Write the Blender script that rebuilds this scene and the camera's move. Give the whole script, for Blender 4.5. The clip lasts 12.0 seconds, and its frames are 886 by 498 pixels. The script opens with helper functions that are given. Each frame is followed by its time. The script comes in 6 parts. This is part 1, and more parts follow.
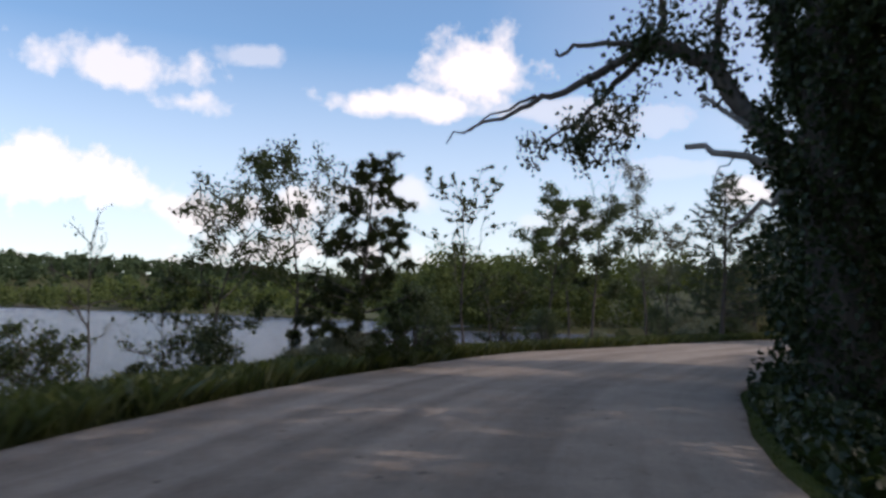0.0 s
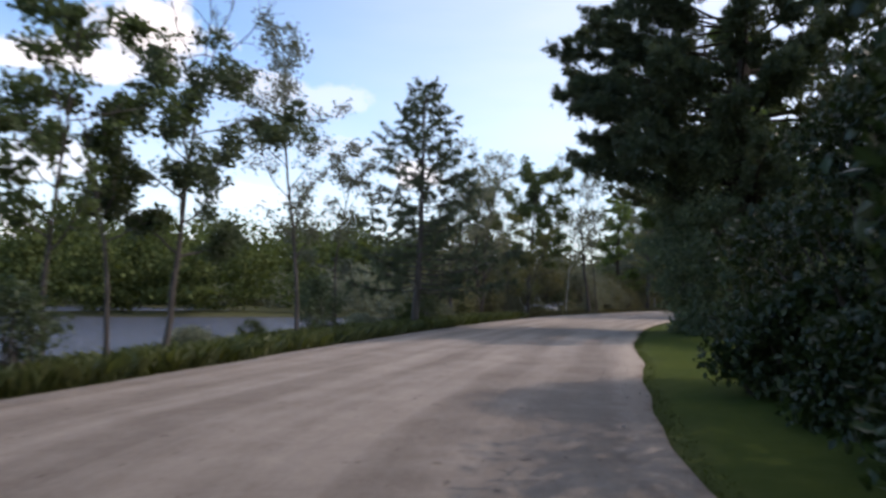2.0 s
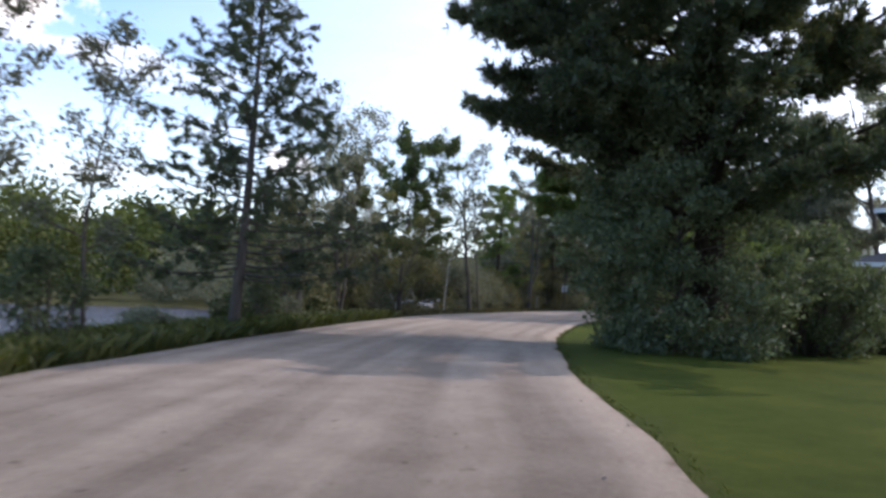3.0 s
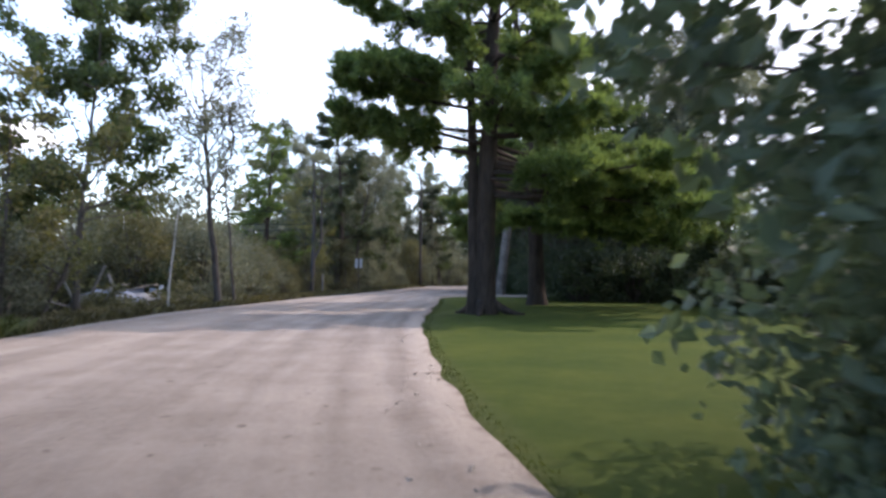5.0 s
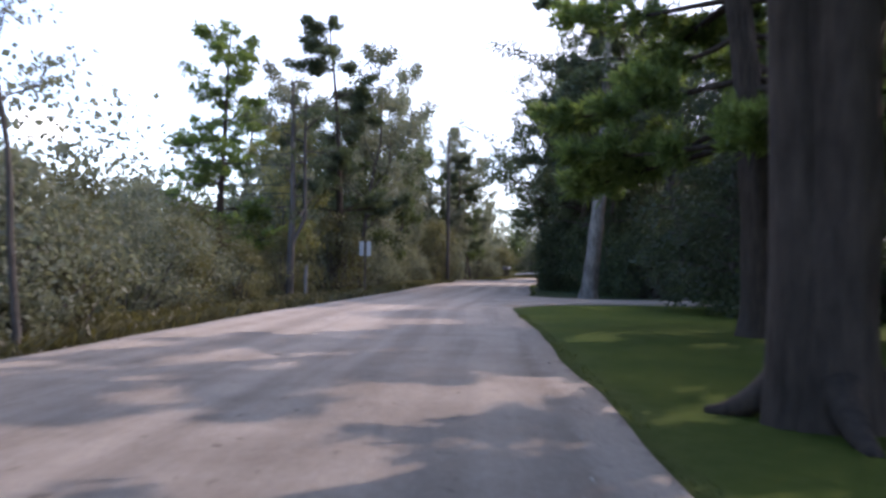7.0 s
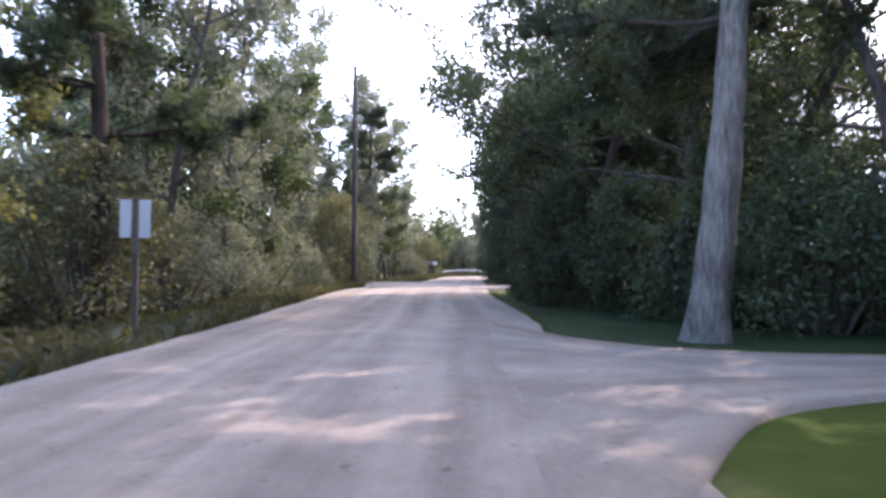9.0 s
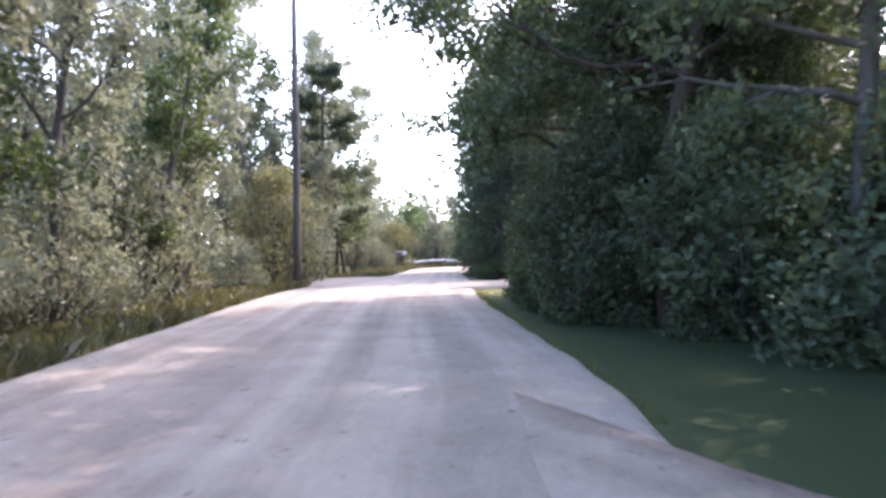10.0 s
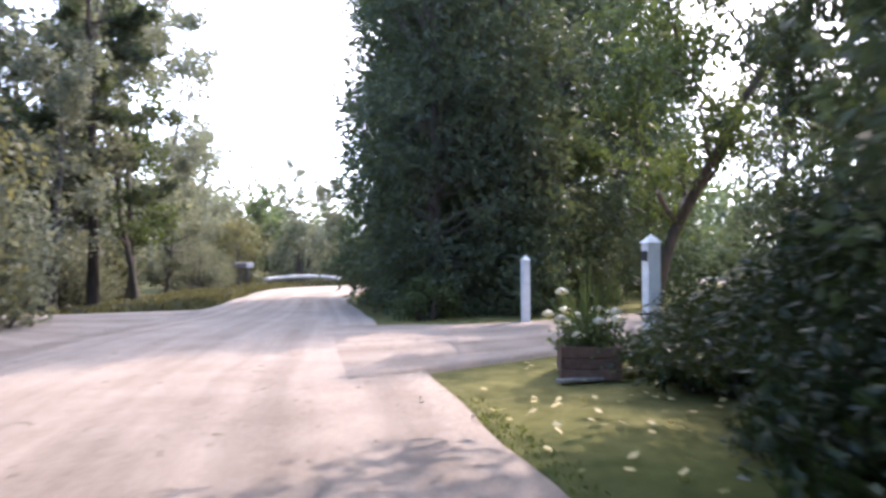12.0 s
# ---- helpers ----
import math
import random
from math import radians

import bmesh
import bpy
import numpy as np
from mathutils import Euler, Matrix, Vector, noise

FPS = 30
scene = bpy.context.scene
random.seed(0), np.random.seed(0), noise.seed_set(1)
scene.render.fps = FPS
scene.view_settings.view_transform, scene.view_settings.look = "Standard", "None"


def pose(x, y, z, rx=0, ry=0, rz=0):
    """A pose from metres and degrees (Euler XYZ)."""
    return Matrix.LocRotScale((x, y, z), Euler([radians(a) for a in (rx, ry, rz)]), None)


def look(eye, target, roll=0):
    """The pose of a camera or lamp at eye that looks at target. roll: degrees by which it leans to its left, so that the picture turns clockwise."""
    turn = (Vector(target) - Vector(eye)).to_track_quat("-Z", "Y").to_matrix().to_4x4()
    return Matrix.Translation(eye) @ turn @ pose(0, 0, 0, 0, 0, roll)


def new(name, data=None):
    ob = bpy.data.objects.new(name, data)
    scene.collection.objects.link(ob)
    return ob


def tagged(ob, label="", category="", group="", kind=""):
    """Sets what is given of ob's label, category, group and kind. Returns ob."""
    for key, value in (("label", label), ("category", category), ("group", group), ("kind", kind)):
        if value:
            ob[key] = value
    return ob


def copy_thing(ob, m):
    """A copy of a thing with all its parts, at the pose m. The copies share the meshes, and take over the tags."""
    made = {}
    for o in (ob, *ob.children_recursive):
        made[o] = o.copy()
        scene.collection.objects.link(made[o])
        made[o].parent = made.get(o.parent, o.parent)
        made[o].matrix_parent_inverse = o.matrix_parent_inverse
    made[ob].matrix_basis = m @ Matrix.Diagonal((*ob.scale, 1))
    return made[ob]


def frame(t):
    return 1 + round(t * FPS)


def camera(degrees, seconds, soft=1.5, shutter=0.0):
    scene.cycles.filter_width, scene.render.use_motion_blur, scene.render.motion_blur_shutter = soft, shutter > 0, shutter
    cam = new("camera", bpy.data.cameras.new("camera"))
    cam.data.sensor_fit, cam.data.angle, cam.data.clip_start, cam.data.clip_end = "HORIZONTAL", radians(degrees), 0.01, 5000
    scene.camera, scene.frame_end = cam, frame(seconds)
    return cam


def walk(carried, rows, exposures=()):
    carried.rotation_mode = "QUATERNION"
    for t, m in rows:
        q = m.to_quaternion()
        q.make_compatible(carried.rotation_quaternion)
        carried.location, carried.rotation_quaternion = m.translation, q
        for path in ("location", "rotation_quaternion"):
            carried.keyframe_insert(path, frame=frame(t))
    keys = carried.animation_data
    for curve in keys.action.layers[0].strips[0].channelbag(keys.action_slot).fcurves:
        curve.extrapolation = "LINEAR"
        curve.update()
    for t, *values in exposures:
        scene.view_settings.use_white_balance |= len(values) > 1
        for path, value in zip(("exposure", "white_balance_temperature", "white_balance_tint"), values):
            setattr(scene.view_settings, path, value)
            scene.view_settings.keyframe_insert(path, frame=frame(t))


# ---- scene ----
cam = camera(60.1, 12.0, soft=2.9, shutter=0.25)
PATH = [
    (0, (0.000, 0.000, 1.108), (-0.000, 1.993, 1.272), 1.2),
    (0.5, (1.120, 3.460, 1.115), (1.023, 5.452, 1.267), 2.0),
    (1, (1.633, 6.811, 1.184), (1.732, 8.802, 1.345), 1.3),
    (1.5, (3.097, 10.671, 1.176), (3.571, 12.609, 1.304), 0.6),
    (2, (4.443, 14.302, 1.190), (5.246, 16.130, 1.306), 0.6),
    (2.5, (6.026, 17.831, 1.189), (7.009, 19.568, 1.305), 2.0),
    (3, (8.263, 21.167, 1.165), (9.361, 22.835, 1.273), 2.6),
    (3.5, (10.498, 24.457, 1.122), (11.724, 26.034, 1.220), 2.3),
    (3.7, (11.438, 25.738, 1.105), (12.707, 27.282, 1.193), 1.5),
    (5.3, (19.771, 35.630, 1.115), (21.326, 36.885, 1.181), 0.8),
    (5.5, (20.874, 36.813, 1.148), (22.429, 38.069, 1.212), 0.8),
    (6, (23.738, 39.811, 1.151), (25.277, 41.087, 1.196), 0.8),
    (6.5, (26.685, 42.726, 1.144), (28.204, 44.026, 1.185), 0.6),
    (8.5, (40.148, 54.720, 1.194), (41.760, 55.904, 1.234), 0.9),
    (9, (43.410, 57.139, 1.159), (45.079, 58.240, 1.189), 0.3),
    (9.5, (46.590, 59.335, 1.126), (48.298, 60.375, 1.136), -0.3),
    (10, (49.967, 61.375, 1.229), (51.676, 62.414, 1.226), -0.7),
    (10.5, (53.345, 63.481, 1.157), (55.049, 64.528, 1.152), -0.7),
    (11, (56.744, 65.655, 1.120), (58.468, 66.667, 1.126), -0.8),
    (11.5, (60.092, 67.846, 1.100), (61.877, 68.748, 1.115), -0.0),
    (11.8, (61.979, 69.015, 1.093), (63.809, 69.822, 1.112), 0.2),
    (12, (63.269, 69.802, 1.059), (65.137, 70.515, 1.090), -0.3),
]
# exposure of the clip's camera, which brightens as it turns towards the woods
EXPOSURES = [(0, -0.85, 6850, 22), (1.5, -0.75, 6800, 21), (2.5, -0.15, 6600, 22), (3.5, -0.05, 6550, 23), (5.3, 0.55, 6500, 25), (6.5, 0.55, 6400, 28), (8.5, 1.1, 6400, 30), (9.5, 1.85, 6400, 31), (10.4, 2.2, 6450, 31), (11, 2.25, 6450, 30), (11.5, 2.15, 6500, 29), (12, 1.85, 6550, 28)]

walk(cam, [(t, look(eye, target, roll)) for t, eye, target, roll in PATH], EXPOSURES)

# ---- light: late-summer sun, right of the road's heading, and a sky with fair-weather clouds ----
SUN_AZ, SUN_EL = 105.0, 43.0


def make_world():
    w = bpy.data.worlds.new("sky")
    w.use_nodes = True
    scene.world = w
    nt = w.node_tree
    nt.nodes.clear()
    N, L = nt.nodes.new, nt.links.new

    def math_node(op, a, b=None, c=None, clamp=False):
        n = N("ShaderNodeMath")
        n.operation, n.use_clamp = op, clamp
        for i, v in enumerate((a, b, c)):
            if v is None:
                continue
            if isinstance(v, (int, float)):
                n.inputs[i].default_value = v
            else:
                L(v, n.inputs[i])
        return n.outputs[0]

    sky = N("ShaderNodeTexSky")
    sky.sky_type, sky.sun_disc = "NISHITA", False
    sky.sun_elevation, sky.sun_rotation = radians(SUN_EL), radians(SUN_AZ)
    sky.air_density, sky.dust_density, sky.ozone_density = 1.0, 0.25, 3.5
    geo = N("ShaderNodeTexCoord")
    sep = N("ShaderNodeSeparateXYZ")
    L(geo.outputs["Generated"], sep.inputs[0])
    az = math_node("ARCTAN2", sep.outputs[0], sep.outputs[1])
    el = math_node("ARCSINE", sep.outputs[2])
    # ragged edges
    noise_a = N("ShaderNodeTexNoise")
    noise_a.inputs["Scale"].default_value, noise_a.inputs["Detail"].default_value = 11.0, 9.0
    noise_a.inputs["Roughness"].default_value = 0.62
    L(geo.outputs["Generated"], noise_a.inputs["Vector"])
    rag = math_node("SUBTRACT", noise_a.outputs[0], 0.5)
    # clouds by azimuth and elevation: centre and half widths in degrees, strength
    clouds = [(3, 17.5, 5.0, 3.2, 1.0), (-3, 15.3, 7.5, 1.4, 0.9), (6, 14.9, 7.0, 1.2, 0.5), (-24, 16.2, 8.0, 1.9, 0.75), (-19, 14.3, 3.6, 1.4, 0.7), (-14.5, 18.0, 3.5, 0.9, 0.4),
              (-27, 8.2, 8.0, 2.6, 1.0), (-15, 6.8, 8.0, 2.2, 0.9), (-4, 8.3, 7.0, 2.0, 0.65), (-20, 2.8, 14.0, 1.2, 0.8), (-10, 4.2, 12.0, 1.7, 0.85), (2, 3.6, 7.0, 1.3, 0.7),
              (9, 6.8, 6.0, 1.2, 0.55), (22, 8.8, 3.2, 1.4, 0.85), (17, 10.5, 6.0, 1.0, 0.4), (14, 14.2, 10.0, 1.6, 0.4), (-50, 12, 15, 5, 0.9), (20, 24, 12, 1.5, 0.3)]
    total = None
    for a, e, wa, we, s in clouds:
        u = math_node("DIVIDE", math_node("SUBTRACT", az, radians(a)), radians(wa))
        v = math_node("DIVIDE", math_node("SUBTRACT", el, radians(e)), radians(we))
        d = math_node("SQRT", math_node("ADD", math_node("MULTIPLY", u, u), math_node("MULTIPLY", v, v)))
        m = math_node("ADD", math_node("SUBTRACT", 1.0, d), math_node("MULTIPLY", rag, 3.4))
        m = math_node("MULTIPLY", math_node("MULTIPLY", m, 1.7, clamp=True), s)
        total = m if total is None else math_node("MAXIMUM", total, m)
    # thin high veil that thickens towards the sun's side
    stretch = N("ShaderNodeMapping")
    stretch.inputs["Scale"].default_value = (1.2, 1.2, 6.0)
    L(geo.outputs["Generated"], stretch.inputs["Vector"])
    noise_b = N("ShaderNodeTexNoise")
    noise_b.inputs["Scale"].default_value, noise_b.inputs["Detail"].default_value = 2.2, 6.0
    L(stretch.outputs[0], noise_b.inputs["Vector"])
    side = math_node("MULTIPLY_ADD", math_node("SINE", math_node("SUBTRACT", az, radians(12))), 0.75, 0.12, clamp=True)
    veil = math_node("MULTIPLY", math_node("MULTIPLY_ADD", noise_b.outputs[0], 0.9, 0.45, clamp=True), math_node("ADD", side, 0.03), clamp=True)
    low = math_node("SUBTRACT", 1.0, math_node("DIVIDE", el, radians(20)), clamp=True)
    veil = math_node("MAXIMUM", veil, math_node("MULTIPLY", low, 0.62))
    mask = math_node("MAXIMUM", total, veil, clamp=True)
    gain = N("ShaderNodeMixRGB")
    gain.blend_type, gain.inputs[0].default_value = "MULTIPLY", 1.0
    gain.inputs[2].default_value = (0.245, 0.325, 0.33, 1)
    L(sky.outputs[0], gain.inputs[1])
    mix = N("ShaderNodeMixRGB")
    L(mask, mix.inputs[0])
    L(gain.outputs[0], mix.inputs[1])
    mix.inputs[2].default_value = (2.0, 2.0, 1.98, 1)
    bg = N("ShaderNodeBackground")
    L(mix.outputs[0], bg.inputs[0])
    out = N("ShaderNodeOutputWorld")
    L(bg.outputs[0], out.inputs[0])


make_world()
sun = new("sun", bpy.data.lights.new("sun", "SUN"))
sun.data.energy, sun.data.angle, sun.data.color = 2.4, radians(0.55), (1.0, 0.93, 0.83)
_a, _e = radians(SUN_AZ), radians(SUN_EL)
sun.matrix_world = look((0, 0, 60), (-math.sin(_a) * math.cos(_e), -math.cos(_a) * math.cos(_e), 60 - math.sin(_e)))


# ---- materials ----
def material(name, rough=0.8, spec=0.3):
    m = bpy.data.materials.new(name)
    m.use_nodes = True
    nt = m.node_tree
    b = nt.nodes["Principled BSDF"]
    b.inputs["Roughness"].default_value = rough
    b.inputs["Specular IOR Level"].default_value = spec
    return m, nt, b


def ramp(nt, fac, stops):
    r = nt.nodes.new("ShaderNodeValToRGB")
    el = r.color_ramp.elements
    while len(el) < len(stops):
        el.new(0.5)
    for e, (p, c) in zip(el, stops):
        e.position, e.color = p, (*c, 1)
    nt.links.new(fac, r.inputs[0])
    return r.outputs[0]


def noise_tex(nt, scale, detail=5.0, rough=0.6, vec=None, stretch=None):
    n = nt.nodes.new("ShaderNodeTexNoise")
    n.inputs["Scale"].default_value, n.inputs["Detail"].default_value, n.inputs["Roughness"].default_value = scale, detail, rough
    if vec is None:
        vec = nt.nodes.new("ShaderNodeTexCoord").outputs["Object"]
    if stretch:
        mp = nt.nodes.new("ShaderNodeMapping")
        mp.inputs["Scale"].default_value = stretch
        nt.links.new(vec, mp.inputs["Vector"])
        vec = mp.outputs[0]
    nt.links.new(vec, n.inputs["Vector"])
    return n.outputs[0]


def mixed(nt, fac, a, b, mode="MIX"):
    n = nt.nodes.new("ShaderNodeMixRGB")
    n.blend_type = mode
    for i, v in enumerate((fac, a, b)):
        if isinstance(v, (int, float)):
            n.inputs[i].default_value = v
        elif isinstance(v, tuple):
            n.inputs[i].default_value = (*v, 1)
        else:
            nt.links.new(v, n.inputs[i])
    return n.outputs[0]


def bumped(nt, b, height, strength=0.4, dist=0.02):
    n = nt.nodes.new("ShaderNodeBump")
    n.inputs["Strength"].default_value, n.inputs["Distance"].default_value = strength, dist
    nt.links.new(height, n.inputs["Height"])
    nt.links.new(n.outputs[0], b.inputs["Normal"])


def leaf_material(name, dark, light, glow=0.35, rough=0.55, through_=(1.5, 1.48, 0.75)):
    """Leaves: each leaf its own tint, light shining through."""
    m, nt, b = material(name, rough, 0.35)
    g = nt.nodes.new("ShaderNodeNewGeometry")
    o = nt.nodes.new("ShaderNodeObjectInfo")
    base = ramp(nt, g.outputs["Random Per Island"], [(0.0, dark), (0.7, tuple((d + l) / 2 for d, l in zip(dark, light))), (1.0, light)])
    patch = noise_tex(nt, 0.9, 3.0)
    base = mixed(nt, 0.35, base, ramp(nt, patch, [(0.35, dark), (0.65, light)]))
    hue = nt.nodes.new("ShaderNodeHueSaturation")
    mm = nt.nodes.new("ShaderNodeMath")
    mm.operation = "MULTIPLY_ADD"
    mm.inputs[1].default_value, mm.inputs[2].default_value = 0.5, 0.75
    nt.links.new(o.outputs["Random"], mm.inputs[0])
    nt.links.new(mm.outputs[0], hue.inputs["Value"])
    nt.links.new(base, hue.inputs["Color"])
    nt.links.new(hue.outputs[0], b.inputs["Base Color"])
    t = nt.nodes.new("ShaderNodeBsdfTranslucent")
    warm = mixed(nt, 1.0, hue.outputs[0], through_, "MULTIPLY")
    nt.links.new(warm, t.inputs[0])
    mx = nt.nodes.new("ShaderNodeMixShader")
    mx.inputs[0].default_value = glow
    nt.links.new(b.outputs[0], mx.inputs[1])
    nt.links.new(t.outputs[0], mx.inputs[2])
    nt.links.new(mx.outputs[0], nt.nodes["Material Output"].inputs[0])
    return m


def bark_material(name, dark, light, scale=9.0):
    m, nt, b = material(name, 0.9, 0.15)
    n = noise_tex(nt, scale, 6.0, 0.65, stretch=(1, 1, 0.18))
    n2 = noise_tex(nt, 1.3, 4.0)
    c = ramp(nt, n, [(0.3, dark), (0.68, light)])
    c = mixed(nt, 0.4, c, ramp(nt, n2, [(0.3, dark), (0.7, light)]))
    nt.links.new(c, b.inputs["Base Color"])
    bumped(nt, b, n, 1.0, 0.05)
    return m


M_ROAD, nt, b = material("gravel", 0.95, 0.15)
uv = nt.nodes.new("ShaderNodeUVMap").outputs[0]
fine = noise_tex(nt, 18.0, 9.0, 0.85)
stones = noise_tex(nt, 6.0, 3.0, 0.5)
mid = noise_tex(nt, 1.1, 5.0, 0.6)
track = noise_tex(nt, 1.0, 3.0, 0.5, vec=uv, stretch=(11.0, 0.06, 1.0))
col = ramp(nt, fine, [(0.3, (0.175, 0.135, 0.105)), (0.5, (0.37, 0.295, 0.232)), (0.72, (0.60, 0.49, 0.395))])
col = mixed(nt, 0.5, col, ramp(nt, track, [(0.38, (0.19, 0.150, 0.12)), (0.62, (0.52, 0.43, 0.35))]))
col = mixed(nt, 0.3, col, ramp(nt, mid, [(0.35, (0.18, 0.148, 0.125)), (0.65, (0.43, 0.37, 0.315))]))
col = mixed(nt, ramp(nt, stones, [(0.66, (0, 0, 0)), (0.74, (0.7, 0.7, 0.7))]), col, (0.11, 0.088, 0.07))
# dirt and leaf crumbs along both edges
sepu = nt.nodes.new("ShaderNodeSeparateXYZ")
nt.links.new(uv, sepu.inputs[0])
off = nt.nodes.new("ShaderNodeMath")
off.operation = "SUBTRACT"
off.inputs[1].default_value = 0.5
nt.links.new(sepu.outputs[0], off.inputs[0])
far_ = nt.nodes.new("ShaderNodeMath")
far_.operation = "ABSOLUTE"
nt.links.new(off.outputs[0], far_.inputs[0])
wob = nt.nodes.new("ShaderNodeMath")
wob.operation = "MULTIPLY_ADD"
wob.inputs[1].default_value = 0.1
nt.links.new(noise_tex(nt, 3.0, 6.0, 0.7), wob.inputs[0])
nt.links.new(far_.outputs[0], wob.inputs[2])
lip = ramp(nt, wob.outputs[0], [(0.485, (0, 0, 0)), (0.515, (0.55, 0.55, 0.55))])
col = mixed(nt, lip, col, ramp(nt, fine, [(0.3, (0.36, 0.30, 0.25)), (0.7, (0.62, 0.54, 0.46))]))
fringe = ramp(nt, wob.outputs[0], [(0.542, (0, 0, 0)), (0.57, (0.75, 0.75, 0.75))])
col = mixed(nt, fringe, col, ramp(nt, fine, [(0.3, (0.05, 0.036, 0.026)), (0.7, (0.17, 0.125, 0.09))]))
nt.links.new(col, b.inputs["Base Color"])
bumped(nt, b, fine, 0.9, 0.035)

M_GROUND, nt, b = material("ground", 0.95, 0.1)
at = nt.nodes.new("ShaderNodeAttribute")
at.attribute_name = "zone"
sepz = nt.nodes.new("ShaderNodeSeparateColor")
nt.links.new(at.outputs["Color"], sepz.inputs[0])
g1, g2, g3 = noise_tex(nt, 55.0, 5.0, 0.75), noise_tex(nt, 0.55, 4.0), noise_tex(nt, 4.5, 4.0)
lawn = ramp(nt, g1, [(0.25, (0.026, 0.044, 0.007)), (0.55, (0.072, 0.096, 0.013)), (0.8, (0.135, 0.145, 0.026))])
lawn = mixed(nt, 0.45, lawn, ramp(nt, g2, [(0.35, (0.034, 0.06, 0.008)), (0.66, (0.112, 0.122, 0.016))]))
lawn = mixed(nt, 0.25, lawn, ramp(nt, g3, [(0.35, (0.03, 0.056, 0.012)), (0.7, (0.082, 0.105, 0.026))]))
wild = ramp(nt, g3, [(0.3, (0.045, 0.055, 0.02)), (0.55, (0.09, 0.095, 0.04)), (0.75, (0.16, 0.135, 0.075))])
wild = mixed(nt, 0.4, wild, ramp(nt, g1, [(0.3, (0.03, 0.035, 0.015)), (0.7, (0.14, 0.13, 0.06))]))
mud = ramp(nt, g3, [(0.3, (0.06, 0.05, 0.035)), (0.7, (0.13, 0.11, 0.08))])
lawn = mixed(nt, sepz.outputs[1], lawn, ramp(nt, g3, [(0.3, (0.11, 0.105, 0.035)), (0.7, (0.24, 0.21, 0.085))]))
# alpha: the tall trees' shade, painted as darker, bluer turf
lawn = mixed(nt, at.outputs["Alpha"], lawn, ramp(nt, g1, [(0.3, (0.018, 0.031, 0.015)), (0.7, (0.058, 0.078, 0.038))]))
col = mixed(nt, sepz.outputs[0], wild, lawn)
col = mixed(nt, sepz.outputs[2], col, mud)
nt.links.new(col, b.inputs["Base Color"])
bumped(nt, b, g1, 0.8, 0.03)

M_WATER, nt, b = material("lake_water", 0.22, 0.5)
b.inputs["Base Color"].default_value = (0.10, 0.11, 0.145, 1)
w1 = noise_tex(nt, 1.6, 5.0, 0.65, stretch=(1.0, 2.2, 1.0))
bumped(nt, b, w1, 1.0, 0.5)

M_LEAF_SHORE = leaf_material("shore_leaf", (0.022, 0.034, 0.010), (0.07, 0.09, 0.028))
M_LEAF_MAPLE = leaf_material("maple_leaf", (0.035, 0.054, 0.02), (0.115, 0.145, 0.055), through_=(1.35, 1.4, 0.8))
M_LEAF_DARK = leaf_material("dark_leaf", (0.036, 0.054, 0.03), (0.118, 0.145, 0.072), 0.34, through_=(1.35, 1.4, 0.9))
M_LEAF_YELLOW = leaf_material("turning_leaf", (0.10, 0.108, 0.045), (0.26, 0.24, 0.10))
M_LEAF_HEDGE = leaf_material("hedge_leaf", (0.044, 0.062, 0.036), (0.14, 0.165, 0.086), 0.34, through_=(1.35, 1.4, 0.9))
M_LEAF_VINE = leaf_material("vine_leaf", (0.05, 0.072, 0.045), (0.175, 0.205, 0.125), 0.38, through_=(1.3, 1.4, 0.85))
M_LEAF_KHAKI = leaf_material("khaki_leaf", (0.085, 0.088, 0.046), (0.235, 0.222, 0.115), 0.4, through_=(1.3, 1.25, 0.8))
M_LEAF_WOODS = leaf_material("woods_leaf", (0.10, 0.11, 0.076), (0.265, 0.272, 0.19), 0.42, through_=(1.25, 1.25, 0.95))
M_LEAF_IVY = leaf_material("ivy_leaf", (0.014, 0.026, 0.010), (0.045, 0.065, 0.02), 0.22, 0.4)
M_NEEDLE = leaf_material("pine_needle", (0.065, 0.105, 0.042), (0.225, 0.295, 0.11), 0.5)
M_NEEDLE_DARK = leaf_material("spruce_needle", (0.038, 0.056, 0.037), (0.118, 0.142, 0.088), 0.34)
M_FAR = leaf_material("far_foliage", (0.04, 0.06, 0.02), (0.165, 0.19, 0.055), 0.25, 0.8)
M_HILL = leaf_material("hill_foliage", (0.045, 0.075, 0.035), (0.11, 0.15, 0.07), 0.2, 0.9)
M_GRASS = leaf_material("tall_grass", (0.026, 0.04, 0.012), (0.11, 0.12, 0.042), 0.3)
M_GRASS_DRY = leaf_material("dry_grass", (0.045, 0.046, 0.022), (0.165, 0.15, 0.078), 0.3)
# dry grass again, with the shade beside the brush put into its colour
M_GRASS_SHADED = leaf_material("shaded_grass", (0.035, 0.034, 0.018), (0.13, 0.115, 0.06), 0.3)
M_TURF = leaf_material("turf_blade", (0.04, 0.062, 0.014), (0.11, 0.13, 0.034), 0.5)
M_LEAF_FALLEN = leaf_material("fallen_leaf", (0.34, 0.26, 0.09), (0.62, 0.52, 0.24), 0.1)
M_BARK = bark_material("bark", (0.05, 0.042, 0.036), (0.15, 0.13, 0.115))
M_BARK_PINE = bark_material("pine_bark", (0.026, 0.02, 0.016), (0.092, 0.068, 0.054), 12.0)
M_BARK_PALE = bark_material("pale_bark", (0.03, 0.025, 0.022), (0.37, 0.32, 0.275), 19.0)
M_BARK_BIRCH = bark_material("birch_bark", (0.25, 0.24, 0.22), (0.68, 0.66, 0.62), 6.0)
